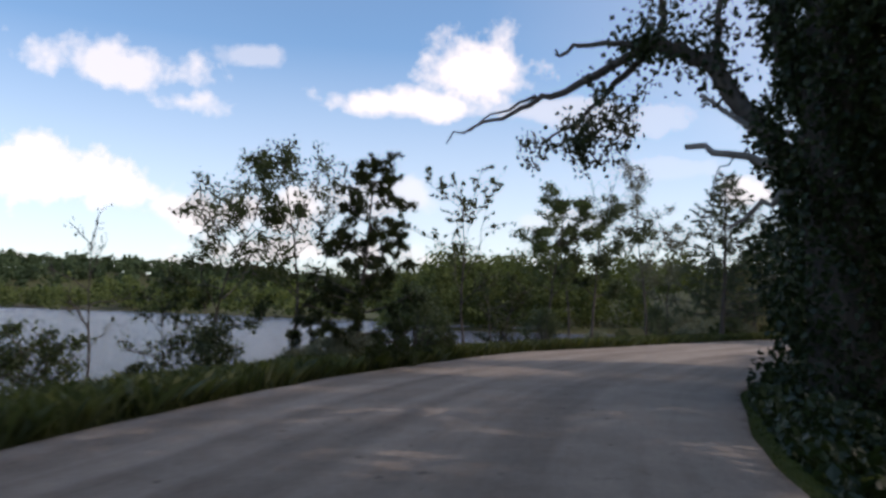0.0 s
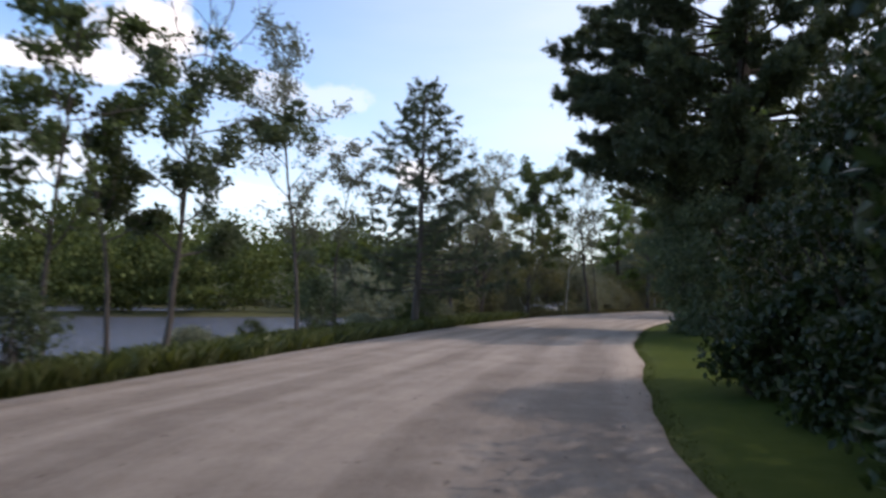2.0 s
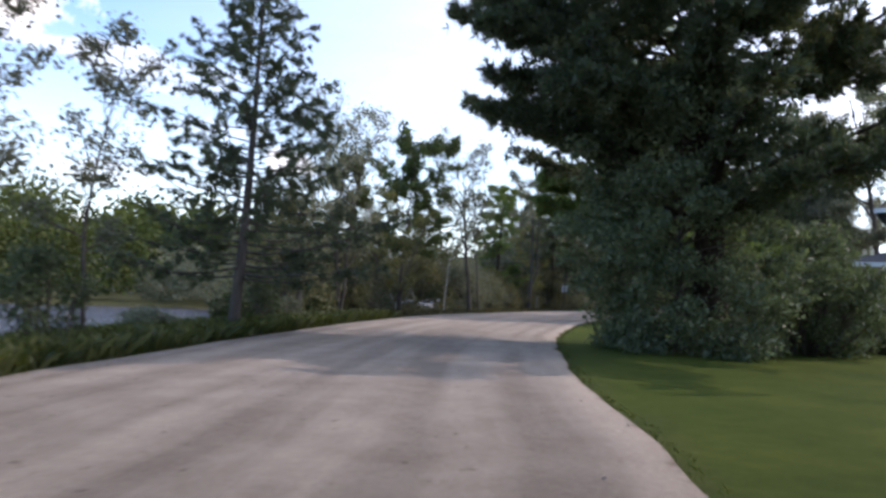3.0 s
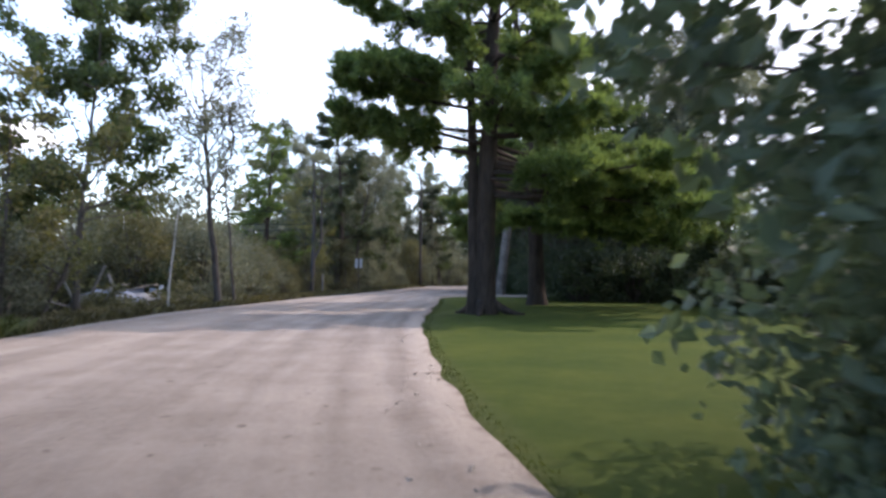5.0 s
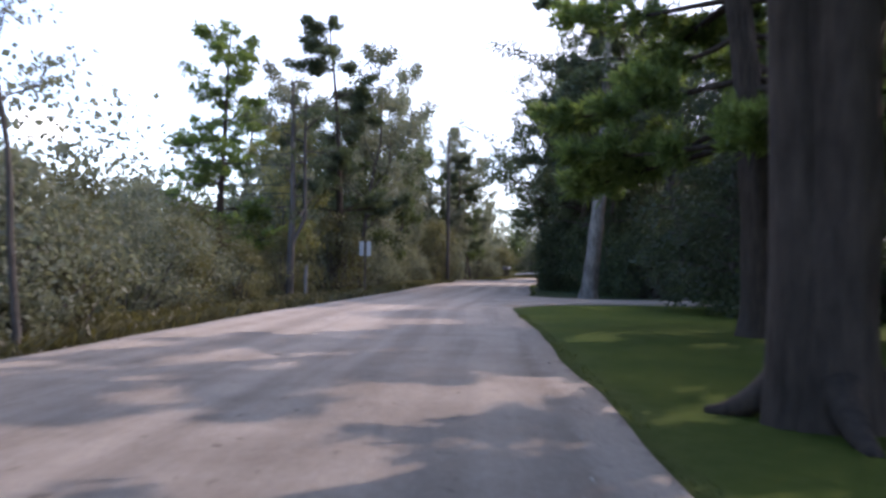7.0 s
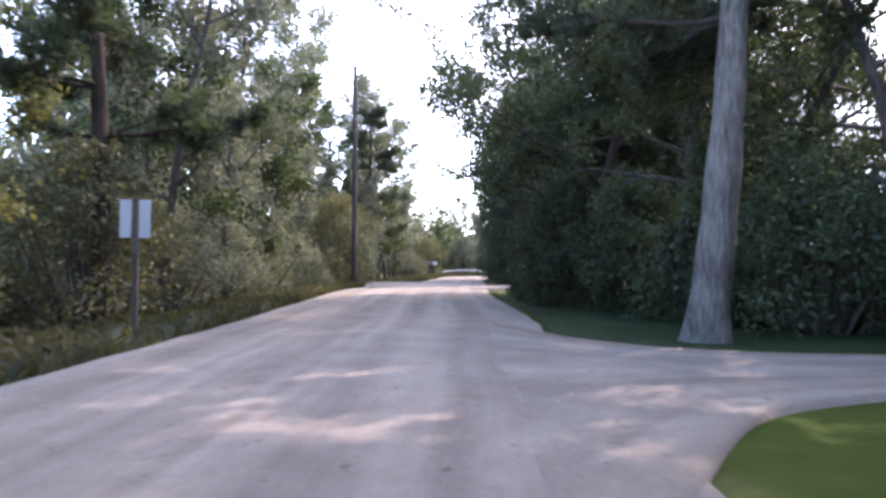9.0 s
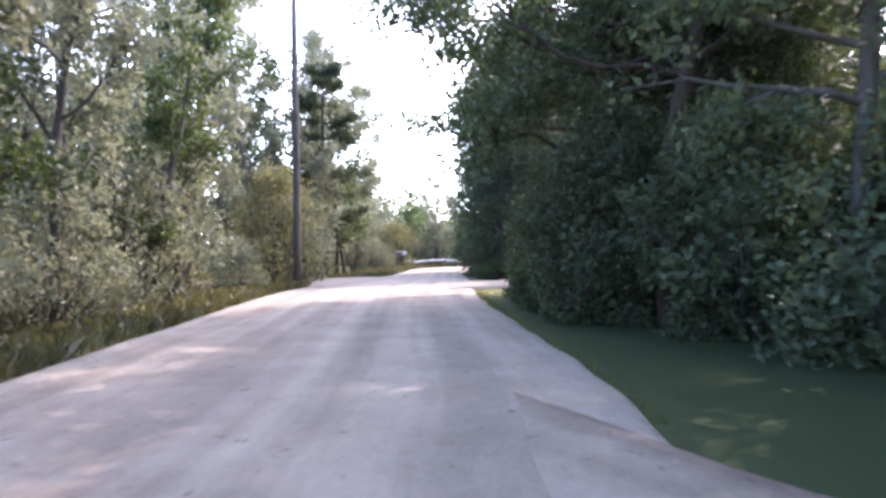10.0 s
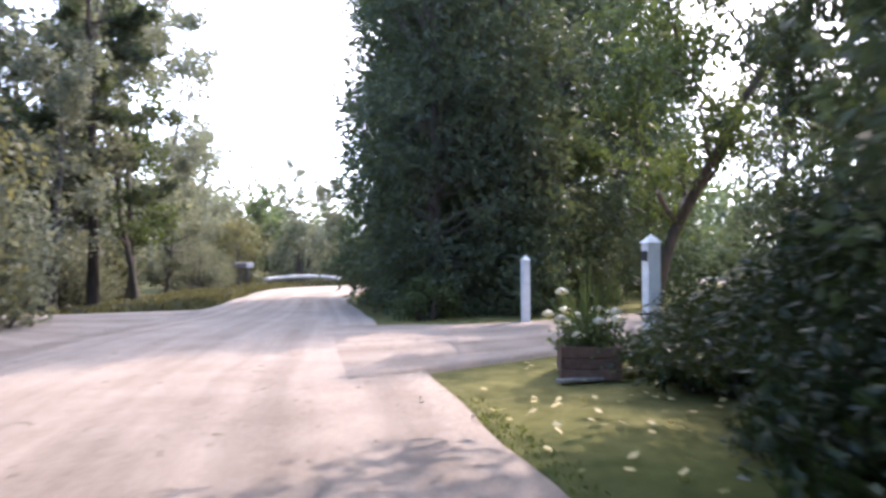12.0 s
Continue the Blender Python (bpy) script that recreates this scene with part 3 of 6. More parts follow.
def side_of(pts, line):
    """Distance from a line, positive on its left, and the share of the way along it."""
    best, sgn, pos = np.full(len(pts), 1e9), np.zeros(len(pts)), np.zeros(len(pts))
    a, d = line[:-1], np.diff(line, axis=0)
    for i in range(len(a)):
        r = pts - a[i]
        t = np.clip((r @ d[i]) / (d[i] @ d[i]), 0, 1)
        off = r - t[:, None] * d[i]
        dist = np.hypot(off[:, 0], off[:, 1])
        near = dist < best
        best[near], pos[near] = dist[near], (i + t[near]) / len(a)
        sgn[near] = np.sign(d[i, 0] * r[near, 1] - d[i, 1] * r[near, 0])
    return best * np.where(sgn == 0, 1, sgn), pos


def inside(pts, poly):
    p, hit = np.array(poly, float), np.zeros(len(pts), bool)
    for (x0, y0), (x1, y1) in zip(p, np.roll(p, -1, 0)):
        c = (y0 > pts[:, 1]) != (y1 > pts[:, 1])
        hit ^= c & (pts[:, 0] < (x1 - x0) * (pts[:, 1] - y0) / (y1 - y0 + 1e-12) + x0)
    return hit


EDGE_L, EDGE_R = smooth_line(ROAD_L, 420), smooth_line(ROAD_R, 420)
_cl, _cr, _lk = EDGE_L[::5], EDGE_R[::5], np.array(LAKE + LAKE[:1], float)


def step(x, a, b):
    t = np.clip((x - a) / (b - a), 0, 1)
    return t * t * (3 - 2 * t)


def ground_z(pts):
    pts = np.asarray(pts, float).reshape(-1, 2)
    dl, sl = side_of(pts, _cl)
    dr, _ = side_of(pts, _cr)
    lake = np.abs(side_of(pts, _lk)[0]) * np.where(inside(pts, LAKE), 1, -1)
    z = np.full(len(pts), -0.035)
    wild = (dl > 0)
    z = np.where(wild, -0.035 - 0.28 * step(dl, 0.8, 5.0), z)
    z = np.where(lake > -4.5, z + (-1.5 - z) * step(lake, -4.5, 5.0), z)
    x, y = pts.T
    z = z + 30 * np.exp(-(((x + 420) / 380) ** 2) - ((y - 600) / 130) ** 2)
    far = np.hypot(x - 40, y - 40)
    z = z + np.where(lake < -20, step(far, 70, 400) * (3 + 4 * np.sin(x / 90) * np.cos(y / 70)), 0)
    bump = 0.03 * np.sin(x * 0.9 + 1.3 * np.sin(y * 0.5)) * np.sin(y * 0.8) * step(np.minimum(np.abs(dl), np.abs(dr)), 1.5, 5)
    return z + np.where(dl > 0, bump * 2, bump * 0.4)


def gz(x, y):
    return float(ground_z([(x, y)])[0])


def axis_steps(lo, hi, fine, far):
    mid = np.arange(lo, hi, fine)
    g, up, s = hi, [], fine
    while g < far:
        s *= 1.22
        g += s
        up.append(g)
    g, down, s = lo, [], fine
    while g > -far:
        s *= 1.22
        g -= s
        down.append(g)
    return np.r_[down[::-1], mid, up]


def build_ground():
    xs, ys = axis_steps(-22, 118, 0.8, 2600), axis_steps(-20, 106, 0.8, 2600)
    X, Y = np.meshgrid(xs, ys)
    p = np.stack([X.ravel(), Y.ravel()], 1)
    z = ground_z(p)
    nx, ny = len(xs), len(ys)
    i, j = np.meshgrid(np.arange(ny - 1), np.arange(nx - 1), indexing="ij")
    q = np.stack([i * nx + j, i * nx + j + 1, (i + 1) * nx + j + 1, (i + 1) * nx + j], -1).reshape(-1, 4)
    g = Geo()
    g.add(np.c_[p, z], q)
    me = g.mesh("ground", M_GROUND, True)
    dl, sl = side_of(p, _cl)
    dr, sr = side_of(p, _cr)
    lake = np.abs(side_of(p, _lk)[0]) * np.where(inside(p, LAKE), 1, -1)
    # mown lawn from the road to the trees in front of the house, and round the gateposts
    lawn = (dr < 0.5) * step(-dr, -0.5, 0.4)
    lawn *= step(p[:, 0] - p[:, 1], -16.5, -14.0) * (1 - step(-dr, 24, 30))
    mud = step(lake, -3.0, -0.5)
    dry = 0.75 * step(p[:, 0], 66.0, 69.0)
    # shade of the tall trees, painted into the turf's colour
    tree_shade = 0.85 * step(p[:, 0] + 0.8 * p[:, 1], 99.5, 102.5) * (1 - step(p[:, 0], 65.0, 68.0))
    col = np.stack([np.clip(lawn, 0, 1), dry, mud, tree_shade], 1)
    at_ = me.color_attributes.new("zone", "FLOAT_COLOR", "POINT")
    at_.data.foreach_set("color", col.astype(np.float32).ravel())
    tagged(new("ground", me), "mown lawn, rough verge and lake shore", "ground", kind="structure")


def strip(name, left, right, z, label, category, across=9, n=None, ragged=0.06, seed=3, crown_h=0.03, fringe=True):
    """A gravel surface between two lines, its edges ragged, with a rim that goes down into the ground."""
    rng = np.random.default_rng(seed)
    n = len(left)
    jl, jr = (np.convolve(rng.normal(size=n + 6), np.hanning(7) / 3, "valid")[:n] * ragged for _ in range(2))
    d = (right - left) / np.linalg.norm(right - left, axis=1, keepdims=True)
    left, right = left + d * jl[:, None], right + d * jr[:, None]
    t = np.r_[-0.012, np.linspace(0, 1, across), 1.012]
    P = left[:, None] + (right - left)[:, None] * t[None, :, None]
    zz = z + crown_h * (1 - (2 * t - 1) ** 2)
    zz[0] = zz[-1] = z - 0.12
    g = Geo()
    w = across + 2
    v = np.concatenate([P, np.broadcast_to(zz[None, :, None], (n, w, 1))], 2)
    i, k = np.meshgrid(np.arange(n - 1), np.arange(w - 1), indexing="ij")
    q = np.stack([i * w + k, i * w + k + 1, (i + 1) * w + k + 1, (i + 1) * w + k], -1).reshape(-1, 4)
    g.add(v.reshape(-1, 3), q)
    me = g.mesh(name, M_ROAD, True)
    s = np.r_[0, np.cumsum(np.linalg.norm(np.diff(left, axis=0), axis=1))]
    uvl = me.uv_layers.new(name="UVMap")
    vu = np.stack([np.broadcast_to(t if fringe else 0.2 + 0.6 * t, (n, w)), np.broadcast_to(s[:, None], (n, w))], -1).reshape(-1, 2)
    idx = np.zeros(len(me.loops), np.int32)
    me.loops.foreach_get("vertex_index", idx)
    uvl.data.foreach_set("uv", vu[idx].astype(np.float32).ravel())
    return tagged(new(name, me), label, category, kind="structure")


DRIVES = {
    "driveway_1": ([(56.0, 64.6), (54.5, 62.4), (53.3, 60.7), (53.9, 58.5), (55.7, 56.1), (59.1, 52.3), (63.3, 46.5), (66.3, 41)], [(45.4, 58.0), (47.4, 58.15), (49.2, 58.5), (50.8, 58.1), (52.4, 56.2), (55.3, 52), (58.9, 46), (61.3, 41)], "pale gravel driveway across the lawn"),
    "driveway_2": ([(74.2, 76.0), (75.5, 73.4), (78.3, 71.8), (84.3, 69.5), (92, 66)], [(69.3, 73.0), (71.9, 71.8), (74.7, 70.2), (80.3, 67.2), (88, 62)], "pale gravel driveway past white gateposts"),
    "driveway_3": ([(69.0, 77.6), (70.4, 80.3), (68.4, 86), (66.2, 94)], [(77.2, 80.6), (74.6, 82.8), (72.1, 88.5), (70, 95)], "sunlit gravel track into the woods"),
}


def off_drives(p):
    keep = np.ones(len(p), bool)
    for left, right, _ in DRIVES.values():
        keep &= ~inside(p, left + right[::-1])
    return p[keep]


build_ground()
strip("road", EDGE_L, EDGE_R, 0.0, "pale gravel lane with faint wheel tracks", "road", across=13)
for name_, (left_, right_, label_) in DRIVES.items():
    strip(name_, smooth_line(left_, 60), smooth_line(right_, 60), 0.016, label_, "driveway", crown_h=0.0, fringe=False)


def build_lake():
    g = Geo()
    g.add([(-1600, -300, WATER_Z), (80, -300, WATER_Z), (80, 700, WATER_Z), (-1600, 700, WATER_Z)], [(0, 1, 2, 3)])
    tagged(new("water", g.mesh("water", M_WATER)), "rippled grey-blue lake reflecting the sky", "lake", kind="structure")


build_lake()


# ---- distance: wooded hill, far shore, woods all round ----
def far_trees(name, spots, mat, label, leaf, each, seed, squash=0.75):
    """Many far crowns in one mesh: clumps of leaves round a short trunk each."""
    rng = np.random.default_rng(seed)
    g = Geo()
    lane = np.r_[_cl, _cr[::-1]]
    for x, y, h in spots:
        if inside(np.array([(x, y)]), lane)[0]:
            continue
        z = max(gz(x, y), WATER_Z)
        m = each
        k = 7
        c = rng.normal(size=(k, 3)) * (0.2 * h, 0.2 * h, 0.2 * h) + (0, 0, h * 0.58)
        p = c[rng.integers(0, k, m)] + rng.normal(size=(m, 3)) * h * (0.1, 0.1, 0.1)
        p[:, 2] = np.abs(p[:, 2])
        p[: m // 4, 2] *= 0.4
        leaves(g, p + (x, y, z), leaf, rng, 0.8)
    tagged(new(name, g.mesh(name, mat)), label, "woods", kind="stuff")


def scatter(lines, n, width, h0, h1, seed):
    rng = np.random.default_rng(seed)
    out = []
    p = np.array(lines, float)
    s = np.r_[0, np.cumsum(np.hypot(*np.diff(p, axis=0).T))]
    for _ in range(n):
        t = rng.uniform(0, s[-1])
        x, y = np.interp(t, s, p[:, 0]), np.interp(t, s, p[:, 1])
        out.append((x + rng.normal() * width, y + rng.normal() * width, rng.uniform(h0, h1)))
    return out


_r = np.random.default_rng(5)
far_trees("hill_woods", [(_r.normal(-330, 330), _r.normal(560, 75), _r.uniform(8, 12)) for _ in range(1500)], M_HILL, "wooded green hill beyond the lake", 3.2, 36, 6)
far_trees("far_shore_woods", scatter([(-500, 470), (-160, 305), (-75, 215), (-26, 160)], 150, 7, 6, 9.5, 7), M_FAR, "sunlit trees along the far lake shore", 1.0, 190, 8)
far_trees("point_woods", scatter([(-14, 138), (4, 116), (18, 106), (30, 100), (42, 98)], 70, 5, 6, 10, 9), M_FAR, "sunlit rounded trees on the point of the lake", 0.5, 1400, 10)
far_trees("point_trees", [(x + 0.8 * math.sin(3 * k), y + 0.8 * math.cos(5 * k), h) for k, (x, y, h) in enumerate([(-3, 72.5, 5.2), (-1.2, 71, 6.2), (0.4, 73, 6.8), (2.2, 71.5, 6.0), (3.8, 73.5, 6.6), (5.6, 71, 5.6), (7.4, 73, 6.4), (9.2, 70.5, 5.8), (11, 73, 6.6), (13, 71, 5.8), (15, 74, 6.4), (17, 70, 5.6), (-2.4, 75, 6), (1.4, 76.5, 7), (5, 77, 7), (9, 78, 7), (13, 78.5, 7)])], M_FAR, "sunlit rounded trees on the near point of the lake", 0.3, 1500, 23)
far_trees("marsh_brush", scatter([(12, 98), (21, 88), (24, 76), (24, 66), (25, 60)], 60, 2.2, 2.0, 4.0, 11), M_LEAF_WOODS, "brown-green marsh brush at the water", 0.22, 520, 12)
far_trees("woods_behind_road", scatter([(54, 84), (70, 96), (90, 106), (120, 112)], 64, 5, 6, 9.5, 13), M_LEAF_WOODS, "mixed woods behind the roadside trees", 0.34, 900, 14)
far_trees("woods_behind_lawn", scatter([(40, 12), (66, 28), (86, 44), (104, 60), (128, 74), (135, 95)], 70, 7, 6, 8.5, 15), M_LEAF_DARK, "dark woods behind the house", 0.42, 800, 16)
far_trees("woods_behind", scatter([(-30, -60), (20, -50), (50, -20), (60, 0)], 45, 9, 8, 13, 17), M_LEAF_DARK, "woods along the lane", 0.6, 300, 18)
far_trees("end_woods", scatter([(108, 104), (122, 98), (128, 84), (120, 70)], 44, 4, 4, 6.5, 19), M_LEAF_MAPLE, "sunlit trees at the bend of the lane", 0.3, 1000, 20)


# ---- shore side, first stretch ----
far_trees("low_woods", scatter([(28, 74), (36, 78), (46, 84), (54, 90)], 40, 3, 3.5, 5.5, 21), M_LEAF_WOODS, "low woods behind the brush", 0.26, 600, 22)


def at_ground(x, y, d=0.0):
    return x, y, gz(x, y) - d


broadleaf("shore_tree", *at_ground(-3.1, 15.6), 4.6, 1.9, 31, leaf=0.085, n=5200, base=0.3, r=0.05, lean=(0.16, 0.05), limbs=13, label="crooked young shore tree with sparse dark leaves", clump=0.16, group="shore trees")
spruce("shore_cedar", *at_ground(-1.75, 15.5), 4.4, 32, r=0.06, reach=1.9, tufts=6500, mat=M_LEAF_SHORE, low=0.05, lift=0.5, label="bushy dark young cedar on the lake bank")
broadleaf("shore_tree", *at_ground(-4.8, 15.2), 4.1, 1.6, 33, leaf=0.085, n=3800, base=0.3, r=0.045, lean=(0.22, 0), limbs=11, label="leaning young shore tree with clustered leaves", clump=0.14, group="shore trees")
broadleaf("bare_sapling", *at_ground(-6.2, 13.6), 3.4, 0.9, 34, leaf=0.08, n=60, base=0.4, r=0.035, limbs=9, label="thin bare sapling on the lake bank", clump=0.1, upright=1.1)
broadleaf("sapling", *at_ground(0.6, 19.7), 4.2, 1.9, 35, leaf=0.14, n=560, base=0.35, r=0.04, limbs=10, label="slender sapling with a few scattered leaf bunches", clump=0.06, upright=1.0)
broadleaf("shore_tree", *at_ground(1.6, 22.4), 2.3, 0.7, 36, leaf=0.1, n=1500, base=0.15, r=0.04, limbs=10, label="low shore shrub-tree with dark leaves", clump=0.16, stems=3, group="shore trees")
broadleaf("shore_tree", *at_ground(3.6, 26.2), 5.2, 1.5, 37, leaf=0.1, n=5200, base=0.38, r=0.05, limbs=15, label="tall thin shore tree with bunches of olive leaves", clump=0.13, group="shore trees", mat=M_LEAF_MAPLE)
broadleaf("shore_tree", *at_ground(5.3, 27.6), 6.2, 1.8, 38, bare_top=0.14, leaf=0.1, n=9500, base=0.3, r=0.062, limbs=17, label="tall dark shore tree with layered foliage", clump=0.17, group="shore trees", mat=M_LEAF_DARK)
broadleaf("shore_tree", *at_ground(4.5, 27.0), 4.4, 1.0, 39, leaf=0.12, n=1800, base=0.45, r=0.05, limbs=9, label="slim shore tree between two taller ones", clump=0.14, group="shore trees")
broadleaf("shore_tree", *at_ground(8.7, 32.6), 7.3, 1.5, 40, leaf=0.085, n=4600, base=0.3, r=0.06, limbs=15, label="airy shore tree with small pale leaves", clump=0.2, group="shore trees", mat=M_LEAF_WOODS, upright=1.0)
broadleaf("shore_tree", *at_ground(10.4, 35.2), 5.4, 1.1, 41, leaf=0.085, n=2400, base=0.3, r=0.05, limbs=11, label="slight shore tree with small pale leaves", clump=0.2, group="shore trees", mat=M_LEAF_WOODS, upright=1.0)
spruce("thin_spruce", *at_ground(13.8, 37.9), 8.4, 42, reach=4.6, tufts=15000, dense=14, label="thin half-bare spruce with upswept limbs")
broadleaf("roadside_tree", *at_ground(21.4, 48.0), 8.8, 2.2, 43, leaf=0.1, n=7000, base=0.25, r=0.08, limbs=15, label="many-stemmed roadside tree with thin foliage", clump=0.24, mat=M_LEAF_WOODS, stems=3, upright=1.1)
broadleaf("roadside_tree", *at_ground(18.0, 44.6), 6.6, 1.3, 44, leaf=0.09, n=3000, base=0.3, r=0.05, limbs=11, label="slim roadside tree with thin foliage", clump=0.2, mat=M_LEAF_WOODS, stems=2, upright=1.2)
broadleaf("roadside_tree", *at_ground(24.8, 51.6), 5.6, 1.6, 45, leaf=0.11, n=4200, base=0.2, r=0.06, limbs=12, label="small roadside tree turning yellow-green", clump=0.22, mat=M_LEAF_YELLOW, stems=2)
broadleaf("roadside_maple", *at_ground(27.6, 54.2), 8.4, 2.9, 46, leaf=0.15, n=15000, base=0.35, r=0.11, limbs=15, label="roadside maple with broad dark leaves", clump=0.24, mat=M_LEAF_MAPLE)
broadleaf("roadside_maple", *at_ground(25.6, 53.4), 7.0, 2.0, 47, leaf=0.14, n=12000, base=0.38, r=0.1, limbs=13, label="roadside maple with broad dark leaves", clump=0.24, mat=M_LEAF_MAPLE)
broadleaf("thin_birch", *at_ground(30.2, 54.1), 6.2, 1.3, 48, leaf=0.08, n=2200, base=0.45, r=0.036, limbs=11, label="thin white-barked birch with fine leaves", clump=0.2, mat=M_LEAF_WOODS, bark=M_BARK_BIRCH)
broadleaf("roadside_tree", *at_ground(32.7, 55.4), 8.6, 3.3, 49, leaf=0.1, n=5600, base=0.4, r=0.13, limbs=16, label="forked roadside tree with fine airy leaves", clump=0.24, mat=M_LEAF_WOODS, upright=0.9)
broadleaf("roadside_tree", *at_ground(33.7, 56.0), 7.0, 1.4, 50, leaf=0.09, n=1500, base=0.45, r=0.06, limbs=11, label="straight thin roadside tree", clump=0.2, mat=M_LEAF_WOODS, upright=1.0)


# low shore shrubs between the trees
for x_, y_, h_, s_ in ((-5.2, 14.9, 2.3, 591), (-6.7, 13.0, 1.7, 592), (-7.3, 11.6, 1.5, 593)):
    broadleaf("shore_shrub", *at_ground(x_, y_), h_, 0.8, s_, leaf=0.075, n=2200, base=0.08, r=0.03, limbs=11, label="scrubby dark shrub on the lake bank", clump=0.13, stems=2, category="bush", group="shore shrubs")
_proto = [bush("shore_shrub", 0, 0, -60, 0.95, 0.8, h, 60 + i, n=2600, leaf=0.1, mat=m, clumps=22, label="low leafy shore shrub", group="shore shrubs") for i, (h, m) in enumerate([(1.1, M_LEAF_SHORE), (1.5, M_LEAF_DARK), (0.9, M_LEAF_WOODS)])]


def place(proto, spots, seed, lo=0.8, hi=1.25):
    rng = np.random.default_rng(seed)
    for n_, (x, y) in enumerate(spots):
        s = rng.uniform(lo, hi)
        src = proto[n_ % len(proto)]
        m = pose(x, y, gz(x, y) - 0.03, 0, 0, rng.uniform(0, 360)) @ Matrix.Diagonal((s, s, s * rng.uniform(0.85, 1.2), 1))
        if n_ < len(proto):
            src.matrix_world = m
        else:
            copy_thing(src, m)


def beside(line, lo, hi, n, near, far, seed):
    """Spots to the left of a line between two shares of its way."""
    rng = np.random.default_rng(seed)
    out = []
    for k in range(n):
        f = lo + (hi - lo) * (k + rng.uniform(0, 0.9)) / n
        i = min(int(f * (len(line) - 1)), len(line) - 2)
        d = line[i + 1] - line[i]
        d = d / np.linalg.norm(d)
        o = rng.uniform(near, far)
        out.append((line[i][0] - d[1] * o, line[i][1] + d[0] * o))
    return out


place(_proto, [(0.0, 19.4), (32.9, 58.6), (33.8, 57.0), (-5.6, 14.4), (-4.4, 14.8), (-1.9, 14.9), (-0.9, 15.8), (-0.6, 18.6), (-2.8, 15.4), (-1.4, 16.6), (3.3, 25.2), (6.0, 29.4), (7.4, 31.4), (9.6, 34.4), (12.0, 37.8), (14.2, 39.4), (15.8, 41.6), (17.4, 43.8), (19.4, 46.0), (22.6, 49.4)], 61, 0.6, 0.95)

place([bush("boat_shrub", 0, 0, -60, 0.7, 0.6, 0.75, 63, n=1500, leaf=0.09, mat=M_LEAF_KHAKI, clumps=16, label="straggly shrub growing up round the boat", group="boat shrubs")], [(29.0, 55.0), (30.6, 55.4), (31.9, 56.2), (28.2, 54.4)], 64, 0.7, 1.1)


def clear_boat(spots):
    return [(x, y) for x, y in spots if math.hypot(x - 30.2, y - 56.8) > 2.9 and not (26 < x < 31 and 52 < y < 57)]


# tall brush wall left of the second stretch
_brush = [bush("roadside_brush", 0, 0, -60, 1.7, 1.5, h, 70 + i, n=6000, leaf=0.11, mat=m, clumps=40, label="dense grey-green roadside brush", group="roadside brush") for i, (h, m) in enumerate([(2.6, M_LEAF_WOODS), (3.1, M_LEAF_KHAKI), (2.3, M_LEAF_WOODS), (2.8, M_LEAF_KHAKI)])]
place(_brush, clear_boat([(27.4, 59.6), (29.6, 61.8), (33.6, 60.6), (31.8, 62.6), (26.0, 57.6)] + beside(EDGE_L, 0.375, 0.55, 15, 2.2, 4.5, 71) + beside(EDGE_L, 0.40, 0.56, 12, 4.5, 8.0, 72) + beside(EDGE_L, 0.56, 0.74, 13, 2.4, 4.5, 73) + beside(EDGE_L, 0.52, 0.68, 13, 5.5, 9.5, 76) + beside(EDGE_L, 0.74, 0.82, 7, 5.0, 9.0, 77) + beside(EDGE_L, 0.80, 0.92, 8, 2.6, 4.0, 74)), 75, 0.7, 1.15)

# woods on the left of the last stretch
_wood = [broadleaf("woodland_tree", 0, 0, -60, h, sp, 80 + i, leaf=0.14, n=6500, base=b_, r=0.12, mat=m, limbs=14, label=lab, clump=0.33, group="woodland trees") for i, (h, sp, b_, m, lab) in enumerate([
    (9.5, 2.2, 0.22, M_LEAF_WOODS, "tall woodland tree with grey-green leaves"), (8.0, 2.0, 0.18, M_LEAF_MAPLE, "leafy green woodland tree beside the lane"), (10.5, 2.4, 0.3, M_LEAF_WOODS, "tall straight woodland tree with thin leaves"), (7.0, 1.9, 0.12, M_LEAF_WOODS, "small woodland tree with dull green leaves")])]
place(_wood, [(53.4, 70.6), (55.2, 73.0), (57.6, 73.6), (59.4, 75.8), (56.2, 76.4), (62.0, 77.4), (60.4, 79.6), (64.6, 79.2), (66.4, 81.0), (63.6, 82.6), (72.4, 89.0), (76.2, 84.4), (78.4, 86.6), (80.8, 86.0), (83.2, 88.6), (86.2, 89.6), (77.6, 90.0), (82, 93), (89.4, 92.2), (92.5, 93.4), (67.2, 85.6), (58.2, 80.6), (96, 96), (64.5, 92.5), (74.2, 93.5), (69, 98.5), (75.8, 97.5), (71.5, 101), (62, 87)], 81, 0.85, 1.12)
# taller trees standing behind the roadside ones
for x_, y_, s_, k_ in ((94.2, 90.2, 0.5, 1), (96.8, 88.4, 0.8, 3), (98.6, 91.2, 0.6, 0), (99.4, 86.0, 1.0, 1), (91.8, 92.0, 0.45, 3), (102.4, 88.6, 0.9, 2), (95.6, 93.6, 0.45, 2), (75.6, 87.0, 1.3, 0), (79.8, 89.4, 1.35, 1), (76.0, 91.6, 1.4, 2), (82.6, 90.8, 1.25, 0), (66.6, 90.0, 1.35, 2), (63.2, 88.0, 1.35, 0), (60.2, 84.4, 1.3, 2)):
    copy_thing(_wood[k_], pose(x_, y_, gz(x_, y_) - 0.03, 0, 0, 53 * k_ + 31 * x_) @ Matrix.Diagonal((s_, s_, s_, 1)))


